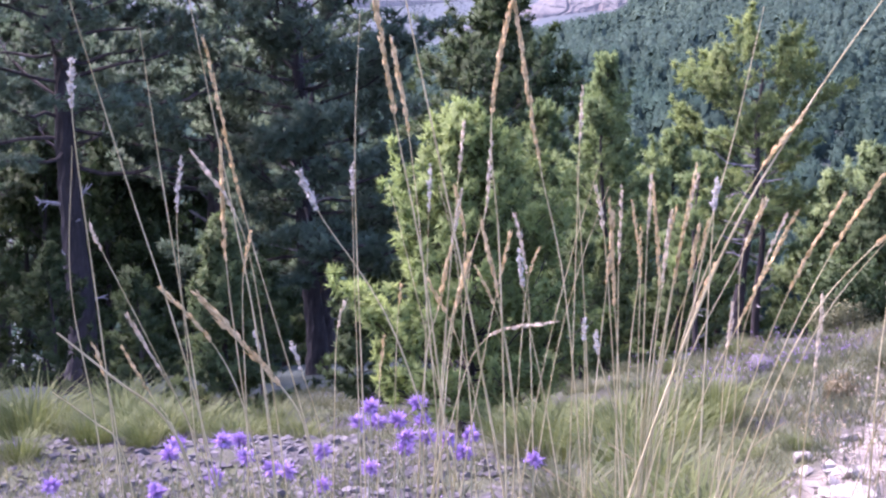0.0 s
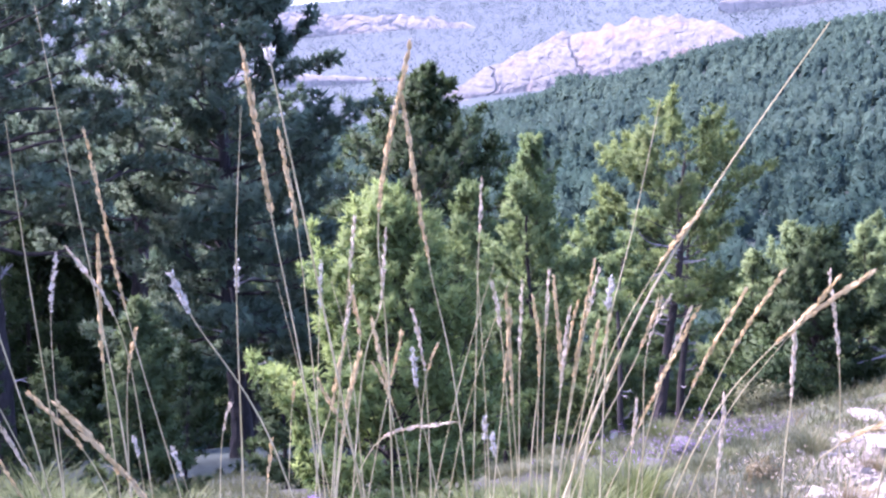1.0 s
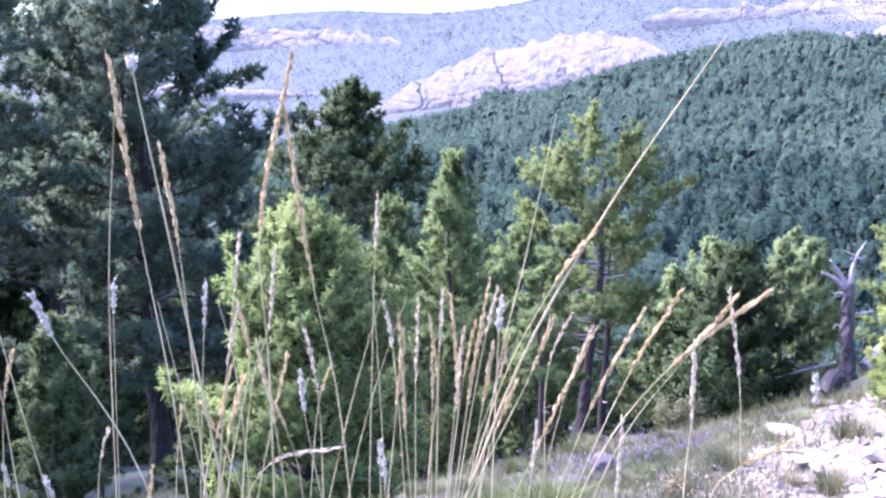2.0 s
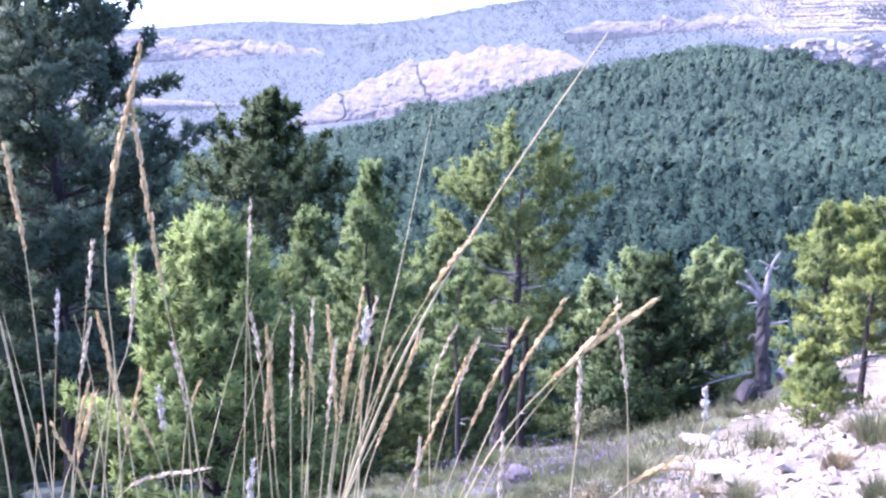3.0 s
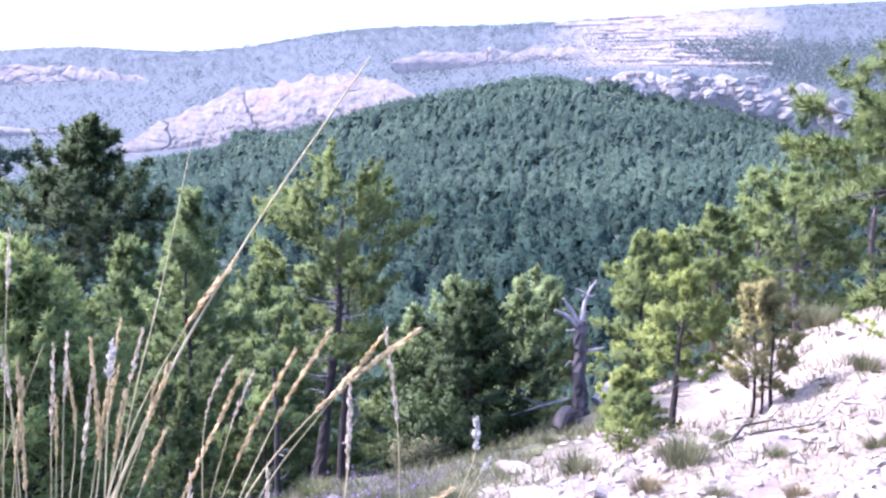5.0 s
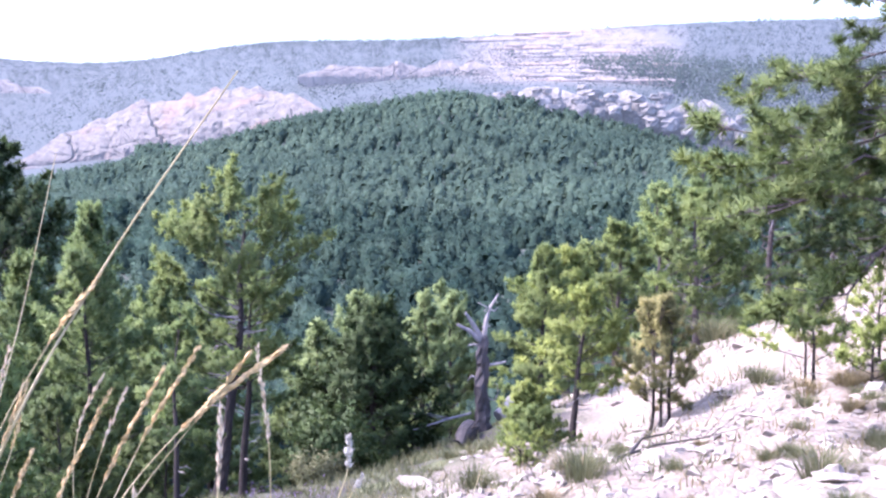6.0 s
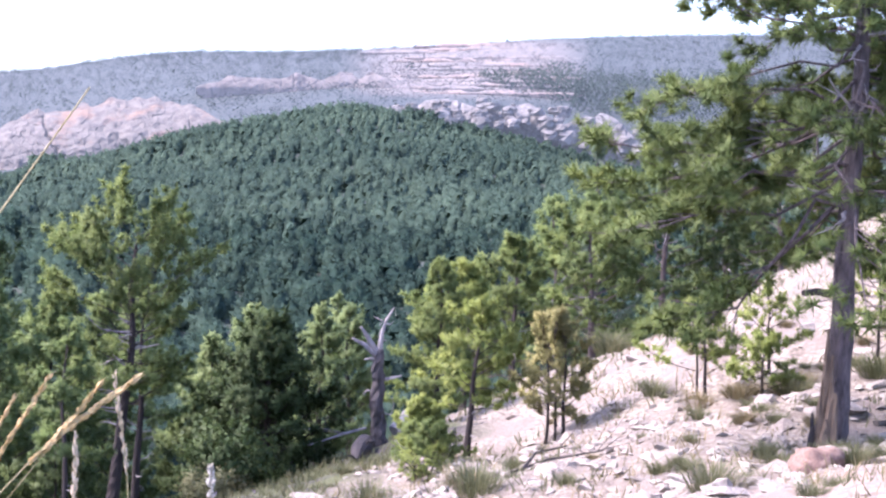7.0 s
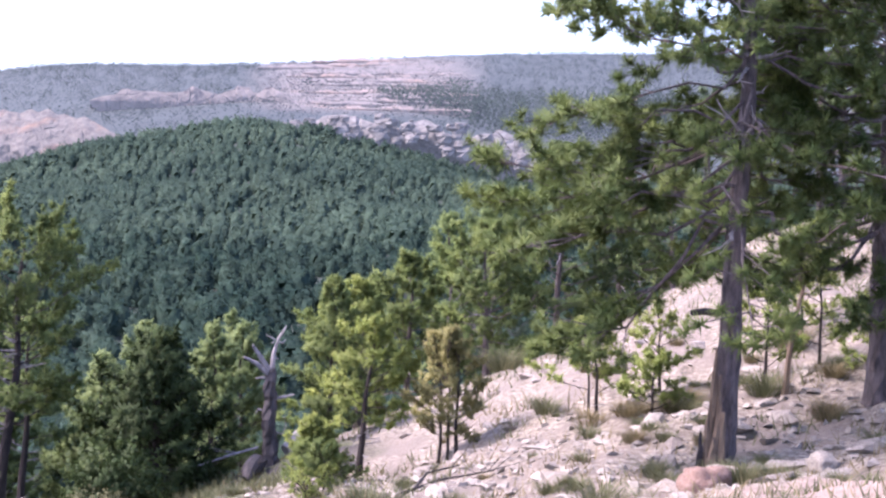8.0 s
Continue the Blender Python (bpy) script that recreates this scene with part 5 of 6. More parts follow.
stalk((0.144, 2.634), (0.104, 2.635, 1.113), (0.088, 2.635, 1.359), (0.143, 2.633, 1.660), 0.306, GOLD, 1.15)
stalk((0.333, 2.622), (0.223, 2.629, 1.052), (0.177, 2.632, 1.268), (0.127, 2.634, 1.571), 0.306, GOLD, 0.90)
stalk((-0.072, 2.935), (-0.002, 2.935, 0.809), (0.032, 2.935, 1.227), (0.043, 2.935, 1.329), 0.103, PALE, 1.00)
stalk((-0.051, 2.935), (-0.002, 2.935, 0.738), (0.019, 2.935, 1.077), (0.038, 2.935, 1.192), 0.117, PALE, 1.00)
stalk((0.299, 3.425), (0.311, 3.424, 0.563), (0.323, 3.423, 1.258), (0.328, 3.423, 1.383), 0.126, PALE, 1.00)
stalk((0.049, 3.042), (0.212, 3.030, 0.785), (0.280, 3.025, 1.076), (0.325, 3.021, 1.230), 0.000, BARE, 1.00)
stalk((0.434, 3.010), (0.366, 3.017, 0.764), (0.338, 3.020, 1.095), (0.319, 3.022, 1.195), 0.102, PALE, 1.00)
stalk((0.414, 3.012), (0.379, 3.016, 0.740), (0.364, 3.017, 0.933), (0.349, 3.019, 1.166), 0.233, GOLD, 1.10)
stalk((0.259, 3.028), (0.320, 3.022, 0.677), (0.346, 3.019, 0.981), (0.359, 3.018, 1.136), 0.156, GOLD, 1.00)
stalk((0.369, 2.921), (0.225, 2.929, 0.680), (0.164, 2.933, 0.991), (0.156, 2.933, 1.072), 0.082, WHITE, 1.00)
stalk((-0.191, 3.036), (0.009, 3.035, 0.649), (0.092, 3.035, 0.863), (0.246, 3.028, 0.901), 0.159, PALE, 1.00)
stalk((0.415, 3.011), (0.425, 3.010, 0.790), (0.429, 3.009, 1.090), (0.435, 3.009, 1.220), 0.130, PALE, 1.00)
stalk((0.410, 3.012), (0.414, 3.011, 0.741), (0.416, 3.011, 0.995), (0.416, 3.011, 1.102), 0.107, PALE, 0.80)
stalk((0.385, 3.016), (0.438, 3.008, 0.705), (0.460, 3.005, 0.972), (0.477, 3.003, 1.144), 0.173, PALE, 1.00)
stalk((0.364, 3.019), (0.450, 3.007, 0.706), (0.485, 3.001, 0.984), (0.526, 2.995, 1.245), 0.264, PALE, 1.00)
stalk((0.455, 2.601), (0.479, 2.597, 0.871), (0.489, 2.595, 1.191), (0.493, 2.595, 1.250), 0.059, WHITE, 1.20)
stalk((0.376, 3.018), (0.473, 3.003, 0.694), (0.514, 2.997, 0.985), (0.534, 2.994, 1.116), 0.133, GOLD, 1.00)
stalk((0.369, 3.018), (0.450, 3.007, 0.669), (0.485, 3.001, 0.996), (0.506, 2.998, 1.116), 0.121, PALE, 1.00)
stalk((0.132, 2.913), (0.544, 2.860, 1.041), (0.715, 2.837, 1.371), (0.929, 2.793, 1.705), 0.000, BARE, 2.00)
stalk((0.251, 2.890), (0.515, 2.862, 1.006), (0.625, 2.851, 1.238), (0.708, 2.839, 1.357), 0.145, GOLD, 1.10)
stalk((0.392, 2.975), (0.533, 2.961, 1.028), (0.592, 2.955, 1.294), (0.645, 2.949, 1.562), 0.000, BARE, 1.00)
stalk((0.173, 2.651), (0.434, 2.605, 0.869), (0.543, 2.585, 1.121), (0.579, 2.578, 1.219), 0.104, GOLD, 0.80)
stalk((0.346, 3.129), (0.549, 3.093, 0.657), (0.633, 3.077, 0.872), (0.753, 3.051, 1.139), 0.293, PALE, 1.00)
stalk((0.411, 3.126), (0.644, 3.075, 0.661), (0.741, 3.054, 0.963), (0.847, 3.027, 1.181), 0.244, GOLD, 1.00)
stalk((0.332, 3.046), (0.647, 2.972, 0.690), (0.793, 2.938, 1.055), (0.889, 2.911, 1.226), 0.198, GOLD, 1.00)
stalk((0.729, 2.954), (0.760, 2.947, 0.674), (0.773, 2.943, 0.806), (0.784, 2.940, 0.972), 0.167, PALE, 1.40)
stalk((0.484, 2.904), (0.368, 2.916, 0.683), (0.320, 2.921, 0.853), (0.314, 2.922, 0.906), 0.053, WHITE, 1.00)
stalk((0.206, 2.934), (0.079, 2.935, 0.702), (0.027, 2.935, 0.891), (-0.031, 2.935, 1.008), 0.130, PALE, 1.00)
stalk((0.176, 2.939), (0.010, 2.935, 0.690), (-0.059, 2.934, 0.996), (-0.110, 2.932, 1.204), 0.000, BARE, 1.00)
stalk((-0.059, 2.835), (-0.001, 2.835, 0.719), (0.024, 2.835, 0.958), (0.052, 2.835, 1.076), 0.121, GOLD, 1.20)
stalk((0.229, 2.831), (0.145, 2.833, 0.731), (0.110, 2.834, 0.986), (0.076, 2.835, 1.143), 0.160, GOLD, 1.00)
stalk((-0.075, 2.838), (0.056, 2.835, 0.719), (0.110, 2.834, 1.014), (0.134, 2.834, 1.121), 0.109, PALE, 1.00)
stalk((-0.250, 2.922), (-0.226, 2.924, 0.694), (-0.217, 2.925, 0.905), (-0.202, 2.926, 0.963), 0.060, PALE, 0.80)
stalk((-0.144, 2.930), (-0.135, 2.931, 0.680), (-0.131, 2.931, 0.798), (-0.122, 2.931, 0.892), 0.094, PALE, 0.80)
stalk((-0.297, 2.816), (-0.343, 2.810, 0.715), (-0.363, 2.807, 0.885), (-0.373, 2.806, 0.930), 0.046, WHITE, 0.60)
stalk((-0.156, 2.831), (-0.245, 2.822, 0.712), (-0.282, 2.818, 0.844), (-0.303, 2.815, 0.906), 0.066, WHITE, 0.70)
stalk((-0.139, 1.639), (-0.303, 1.599, 1.055), (-0.371, 1.583, 1.129), (-0.426, 1.568, 1.182), 0.000, BARE, 1.60)
stalk((-0.428, 2.188), (-0.502, 2.169, 0.885), (-0.533, 2.161, 0.917), (-0.593, 2.144, 0.970), 0.000, BARE, 1.20)
stalk((-0.567, 2.670), (-0.652, 2.647, 0.774), (-0.688, 2.637, 1.050), (-0.676, 2.640, 1.306), 0.000, BARE, 1.00)
stalk((0.068, 2.929), (-0.026, 2.918, 0.881), (-0.069, 2.912, 1.310), (-0.104, 2.908, 1.504), 0.198, GOLD, 1.00)
stalk((-0.055, 3.015), (-0.037, 3.017, 0.857), (-0.030, 3.018, 1.137), (-0.026, 3.018, 1.240), 0.103, WHITE, 0.60)
stalk((0.122, 3.132), (0.050, 3.126, 0.828), (0.021, 3.123, 1.068), (-0.009, 3.120, 1.182), 0.000, BARE, 1.00)
stalk((-0.084, 3.215), (0.010, 3.223, 0.805), (0.050, 3.226, 1.046), (0.026, 3.224, 1.170), 0.126, PALE, 1.50)
stalk((-0.010, 3.122), (0.062, 3.127, 1.024), (0.092, 3.129, 1.121), (0.105, 3.129, 1.293), 0.173, PALE, 1.00)
stalk((-0.084, 3.113), (-0.033, 3.118, 0.832), (-0.012, 3.120, 0.907), (0.015, 3.123, 1.047), 0.143, GOLD, 1.20)
stalk((0.233, 3.334), (0.206, 3.333, 0.773), (0.195, 3.333, 0.951), (0.167, 3.332, 1.092), 0.144, PALE, 1.10)
stalk((0.141, 3.332), (0.183, 3.333, 0.774), (0.201, 3.333, 0.951), (0.224, 3.334, 1.015), 0.068, PALE, 1.00)
stalk((0.227, 3.435), (0.156, 3.432, 0.750), (0.127, 3.431, 0.849), (0.077, 3.428, 0.959), 0.121, PALE, 0.80)
stalk((0.392, 3.432), (0.348, 3.433, 0.733), (0.330, 3.433, 1.028), (0.317, 3.433, 1.198), 0.000, BARE, 1.00)
stalk((0.132, 3.436), (0.276, 3.434, 0.747), (0.336, 3.433, 0.979), (0.395, 3.431, 1.149), 0.000, BARE, 1.00)
stalk((0.411, 3.330), (0.410, 3.330, 0.792), (0.409, 3.330, 0.971), (0.414, 3.330, 1.161), 0.189, PALE, 1.00)
stalk((0.399, 3.331), (0.439, 3.329, 0.768), (0.456, 3.328, 0.983), (0.438, 3.329, 1.125), 0.143, PALE, 1.00)
stalk((0.446, 3.329), (0.486, 3.326, 0.755), (0.503, 3.324, 0.923), (0.484, 3.326, 1.172), 0.250, GOLD, 1.00)
stalk((0.419, 3.331), (0.486, 3.326, 0.755), (0.514, 3.323, 0.983), (0.537, 3.322, 1.108), 0.127, PALE, 1.00)
stalk((0.388, 3.335), (0.510, 3.324, 0.767), (0.561, 3.319, 1.078), (0.587, 3.317, 1.191), 0.116, PALE, 1.00)
stalk((0.356, 3.339), (0.522, 3.323, 0.767), (0.591, 3.316, 0.983), (0.613, 3.314, 1.084), 0.104, PALE, 1.00)
stalk((0.488, 3.327), (0.557, 3.320, 0.755), (0.586, 3.317, 0.869), (0.632, 3.311, 0.983), 0.123, GOLD, 1.00)
stalk((0.663, 3.408), (0.677, 3.406, 0.705), (0.682, 3.406, 0.755), (0.693, 3.404, 0.873), 0.119, PALE, 1.30)
stalk((0.710, 3.503), (0.727, 3.500, 0.706), (0.734, 3.499, 0.981), (0.785, 3.491, 1.108), 0.137, PALE, 1.00)
stalk((0.589, 3.522), (0.727, 3.500, 0.718), (0.785, 3.491, 0.950), (0.835, 3.483, 1.081), 0.141, PALE, 1.00)
stalk((0.365, 2.864), (0.694, 2.797, 0.901), (0.831, 2.769, 1.099), (1.002, 2.723, 1.248), 0.231, GOLD, 1.20)
stalk((0.408, 2.859), (0.723, 2.791, 0.912), (0.855, 2.763, 1.114), (0.947, 2.739, 1.235), 0.153, GOLD, 1.00)
stalk((1.062, 3.018), (1.048, 3.022, 0.838), (1.042, 3.024, 1.027), (1.018, 3.031, 1.213), 0.188, PALE, 1.00)
stalk((0.915, 3.058), (0.941, 3.051, 0.823), (0.951, 3.048, 0.940), (0.955, 3.048, 1.107), 0.167, PALE, 1.60)
stalk((1.016, 3.035), (1.135, 2.995, 0.820), (1.184, 2.979, 0.983), (1.185, 2.978, 1.049), 0.066, WHITE, 1.40)
stalk((1.012, 3.037), (1.140, 2.994, 0.820), (1.193, 2.976, 0.939), (1.212, 2.969, 0.970), 0.037, WHITE, 1.00)
stalk((0.871, 3.072), (0.994, 3.037, 0.791), (1.046, 3.023, 0.849), (1.148, 2.991, 0.910), 0.123, GOLD, 1.00)
stalk((0.735, 3.113), (0.994, 3.037, 0.791), (1.102, 3.006, 0.880), (1.164, 2.986, 0.886), 0.065, GOLD, 0.80)
stalk((0.340, 3.333), (0.334, 3.333, 0.734), (0.331, 3.333, 0.794), (0.331, 3.333, 0.847), 0.054, WHITE, 1.00)
stalk((-0.125, 3.309), (-0.109, 3.311, 0.775), (-0.103, 3.311, 0.879), (-0.097, 3.312, 0.934), 0.055, PALE, 0.80)
stalk((1.436, 3.096), (1.457, 3.087, 0.800), (1.465, 3.083, 0.859), (1.488, 3.073, 0.948), 0.000, BARE, 1.00)


def side_flower(p, rng, n):
    """A round head of narrow florets about p."""
    d = rng.normal(size=(n, 3))
    d[:, 2] = d[:, 2] * 0.8 + 0.35
    return scattered(SPIKELET, p + d * 0.002, frames_along(d, rng), 0.027 * rng.uniform(0.7, 1.15, n))


violet_rng = np.random.default_rng(15)


def violet(x, y, z, bloom=True):
    rng = violet_rng
    bx, by = x + rng.normal() * 0.05, y + rng.normal() * 0.05
    root = new("violet_flower")
    root.location = (bx, by, ground_at(bx, by) - 0.01)
    tagged(root, "violet globe-headed wildflower on a thin grey stem", "flower", "violet wildflowers")
    tip = np.array((x - bx, y - by, z - root.location[2]))
    line = smooth_line([np.zeros(3), tip * 0.35 + rng.normal(size=3) * 0.01, tip * 0.7 + rng.normal(size=3) * 0.01, tip], 9)
    part("stem", tube(line, 0.0018, 4), herb_grey, root)
    bloom_ob = part("flower_head", side_flower(tip, rng, 80), petal, root, "violet flower head")
    part("calyx", tube([tip - (0, 0, 0.012), tip - (0, 0, 0.004), tip + (0, 0, 0.003)], [0.002, 0.006, 0.004], 6), herb_grey, bloom_ob)
    for k in range(3):
        at, _ = along(line, 0.2 + 0.22 * k)
        a = rng.uniform(0, 6.28)
        o = np.array([np.cos(a), np.sin(a), 0.8]) * 0.05
        part("leaf", (np.array([at - (0.003, 0, 0), at + (0.003, 0, 0), at + o * 0.6 + (0.004, 0, 0), at + o]), np.array([(0, 1, 2), (0, 2, 3)])), herb_grey, root)


violet(-0.940, 3.351, 0.423)
violet(-0.637, 3.267, 0.527)
violet(-0.648, 3.431, 0.503)
violet(-0.491, 3.140, 0.595)
violet(-0.481, 3.328, 0.544)
violet(-0.457, 3.250, 0.526)
violet(-0.552, 3.386, 0.435)
violet(-0.647, 3.145, 0.476)
violet(-0.421, 3.429, 0.443)
violet(-0.370, 3.320, 0.470)
violet(-0.298, 3.453, 0.479)
violet(-0.286, 3.305, 0.438)
violet(-0.170, 3.296, 0.632)
violet(-0.205, 3.420, 0.560)
violet(-0.163, 3.491, 0.543)
violet(-0.104, 3.278, 0.606)
violet(-0.062, 3.489, 0.591)
violet(-0.050, 3.475, 0.552)
violet(-0.083, 3.211, 0.584)
violet(-0.039, 3.363, 0.541)
violet(0.008, 3.397, 0.527)
violet(0.071, 3.479, 0.512)
violet(0.049, 3.383, 0.496)
violet(-0.166, 3.192, 0.516)
violet(-0.092, 3.323, 0.525)
violet(0.215, 3.316, 0.499)


# ------------------------------------------------------------------ tussocks and herbs
def tussock_mesh(name, rng, blades, height, radius, curl, width=0.004):
    v, f_ = [], []
    for k in range(blades):
        a, out = rng.uniform(0, 6.28), radius * rng.uniform(0, 1) ** 0.6
        p = np.array([np.cos(a), np.sin(a), 0]) * out * 0.45
        d = np.array([np.cos(a + rng.normal() * 0.4), np.sin(a + rng.normal() * 0.4), 0])
        h = height * rng.uniform(0.5, 1.1)
        s = np.array([-d[1], d[0], 0]) * width * rng.uniform(0.6, 1.3)
        lean = out * 0.75 + curl * rng.uniform(0.2, 1.0)
        m = p + d * lean * 0.35 + (0, 0, h * 0.62)
        e = p + d * lean + (0, 0, h * rng.uniform(0.75, 1.0))
        n = len(v)
        v += [p - s, p + s, m - s * 0.8, m + s * 0.8, e]
        f_ += [(n, n + 1, n + 3), (n, n + 3, n + 2), (n + 2, n + 3, n + 4)]
    me = mesh_np(name, np.array(v), np.array(f_))
    return me


tus_rng = np.random.default_rng(31)
TUSSOCKS = {}
for kind_, mat_ in (("green", blade_green), ("straw", blade_straw), ("mixed", blade_mixed)):
    TUSSOCKS[kind_] = []
    for k in range(4):
        me_ = tussock_mesh("tussock", tus_rng, 300, 0.34, 0.3, 0.12)
        me_.materials.append(mat_)
        TUSSOCKS[kind_].append(me_)


def tussock(x, y, size, kind_, label, squash=1.0):
    ob = new("grass_tussock", TUSSOCKS[kind_][int(tus_rng.integers(0, 4))])
    ob.matrix_basis = pose(x, y, ground_at(x, y) - 0.02, 0, 0, tus_rng.uniform(0, 360)) @ Matrix.Diagonal((size, size, size * squash, 1))
    return tagged(ob, label, "grass", "grass tussocks")


for x, y, s in [(0.98, 5.25, 1.2), (0.70, 5.15, 1.0), (1.12, 5.7, 0.95), (0.95, 7.3, 1.3), (1.35, 8.4, 1.3), (0.9, 6.1, 1.2), (1.15, 6.7, 1.1), (0.5, 5.7, 1.0), (0.6, 7.9, 1.2), (1.8, 9.4, 1.2), (1.2, 9.5, 1.1), (0.75, 9.9, 1.0), (1.0, 10.6, 0.9), (0.4, 9.2, 0.9), (1.6, 10.8, 1.0)]:
    tussock(x, y, s, "green" if (x * 10) % 3 < 1.7 else "mixed", "thick green and straw grass tussock on the slope", 1.05)
for x, y, s in [(-2.4, 10.8, 1.6), (-3.1, 10.6, 1.7), (-2.1, 11.9, 1.5), (-3.8, 12.0, 1.7), (-2.9, 12.6, 1.6), (-1.6, 12.8, 1.3), (-4.2, 13.5, 1.8), (-3.3, 14.5, 1.8), (-5.2, 15.5, 1.9), (-2.0, 9.9, 1.1), (-3.4, 9.3, 1.2), (-1.1, 11.0, 1.0), (-2.6, 8.6, 0.8), (-1.9, 8.9, 0.7), (-1.4, 9.4, 0.8), (-2.3, 9.2, 0.9)]:
    tussock(x, y, s, "green", "soft green grass clump below the pines", 0.9)
for x, y, s in [(5.86, 8.34, 1.0), (5.35, 10.9, 1.15), (7.31, 9.77, 0.6), (7.45, 8.85, 0.85), (9.59, 12.45, 1.0), (8.81, 13.0, 1.0), (9.2, 14.5, 0.9), (7.2, 9.45, 0.55), (9.7, 10.45, 0.9), (9.9, 11.6, 1.1),
                (4.45, 8.95, 0.8), (5.8, 12.15, 1.0), (6.0, 10.6, 0.5), (4.9, 12.15, 1.0), (7.5, 8.55, 0.7), (12.9, 22.0, 1.8), (11.7, 13.3, 1.2), (3.1, 8.95, 0.9), (4.85, 10.5, 0.7), (6.6, 9.9, 0.45), (8.1, 11.2, 0.6),
                (8.35, 12.3, 0.7), (5.0, 9.6, 0.5), (6.9, 13.4, 0.6), (10.4, 15.2, 0.8), (9.0, 9.1, 0.7), (8.8, 8.4, 0.6), (4.0, 10.2, 0.8), (3.6, 11.4, 0.9), (8.4, 10.6, 0.5)]:
    tussock(x, y, s, "mixed" if (x * 7) % 1 < 0.6 else "straw", "pale green dry grass tuft among white stones", 0.8)
for x, y, s in [(9.0, 12.6, 0.9), (9.35, 12.9, 1.0), (9.7, 12.7, 1.1), (10.0, 12.9, 0.9), (9.5, 12.2, 0.8), (8.9, 12.2, 0.7), (10.3, 12.4, 0.9), (10.8, 11.6, 0.9), (11.2, 11.9, 1.0), (7.65, 9.3, 0.7), (8.2, 9.5, 0.6)]:
    tussock(x, y, s, "straw" if (x * 3) % 1 < 0.5 else "mixed", "tangled olive and brown grass under the saplings", 0.6)
for k in range(34):
    a, r = tus_rng.uniform(2, 15), tus_rng.uniform(7.5, 16)
    x, y = polar(a, r)
    tussock(x, y, tus_rng.uniform(0.35, 0.7), "mixed" if k % 3 else "green", "green and straw grass tuft on the brow of the slope", 0.8)
for k in range(58):
    a, r = tus_rng.uniform(19, 46), tus_rng.uniform(8, 22)
    x, y = polar(a, r)
    tussock(x, y, tus_rng.uniform(0.25, 0.6), "mixed" if k % 3 else "straw", "small dry grass tuft among white stones", 0.7)


def herb_patch(name, label, spots, height, tops, stems, seed, material_top, spread=0.3):
    """Many thin upright herb stems, some with small heads, in one sheet of stuff."""
    rng = np.random.default_rng(seed)
    sticks, at, dd = [], [], []
    for cx, cy in spots:
        for k in range(stems):
            x, y = cx + rng.normal() * spread, cy + rng.normal() * spread
            z = ground_at(x, y)
            h = height * rng.uniform(0.5, 1.1)
            e = np.array((x + rng.normal() * 0.04, y + rng.normal() * 0.04, z + h))
            sticks.append(tube([(x, y, z - 0.01), ((x + e[0]) / 2, (y + e[1]) / 2, z + h * 0.55), e], [0.002, 0.0016, 0.001], 3, False))
            if rng.uniform() < tops:
                for q in range(7):
                    at.append(e + rng.normal(size=3) * 0.006)
                    dd.append(rng.normal(size=3) + (0, 0, 0.8))
    me = mesh_np(name, *joined(sticks))
    me.materials.append(herb_grey)
    ob = tagged(new(name, me), label, "herbs", kind="stuff")
    if at:
        at, dd = np.array(at), np.array(dd)
        part("blossoms", scattered(SPIKELET, at, frames_along(dd, rng), 0.014 * rng.uniform(0.7, 1.2, len(at))), material_top, ob)
    return ob


herb_patch("herb_stems", "grey-green wild herb stems among the flowers", [(-0.7, 3.4), (-0.45, 3.5), (-0.2, 3.5), (0.0, 3.5), (0.15, 3.4), (0.35, 3.6), (0.5, 3.8), (-0.9, 3.6), (0.25, 3.3), (-0.25, 3.9), (0.05, 4.0), (-0.55, 4.1), (-1.0, 4.3), (-0.1, 4.5), (0.3, 4.4), (-0.75, 4.8), (-1.25, 5.0), (0.55, 4.6)], 0.34, 0.06, 60, 5, petal, 0.15)
herb_patch("violet_herbs", "faint violet flowering herbs below the slender pines", [(2.6, 13.2), (3.0, 13.4), (2.9, 12.4), (3.4, 13.0), (2.4, 12.3), (3.6, 14.4), (2.3, 14.3)], 0.24, 0.75, 60, 6, petal, 0.3)
leafy_bush("dry_bush", "withered pale brown thistle bush at the slope's edge", 2.9, 10.3, 0.2, 0.09, blade_straw, 97, 26, 0.07, 6)
herb_patch("dry_herbs", "dry pinkish herb stems beside the white path", [(1.9, 6.2), (2.3, 7.6), (2.6, 9.0), (3.3, 9.6), (2.9, 10.4), (3.9, 10.9)], 0.2, 0.5, 50, 7, head_pale, 0.2)


def blades_at(name, x, y, r, rng, low, high, material, label):
    z = ground_at(x, y)
    n = len(x)
    h = rng.uniform(low, high, n) * (1 + r / 25)
    t = rng.uniform(0, 6.28, n)
    w = 0.0035 * (1 + r / 10)
    p = np.stack([x, y, z - 0.01], -1)
    s = np.stack([np.cos(t) * w, np.sin(t) * w, 0 * t], -1)
    e = p + np.stack([rng.normal(size=n) * h * 0.5, rng.normal(size=n) * h * 0.5, h], -1)
    v = np.stack([p - s, p + s, e], 1).reshape(-1, 3)
    me = mesh_np(name, v, np.arange(3 * n).reshape(-1, 3))
    me.materials.append(material)
    return tagged(new(name, me), label, "grass", kind="stuff")


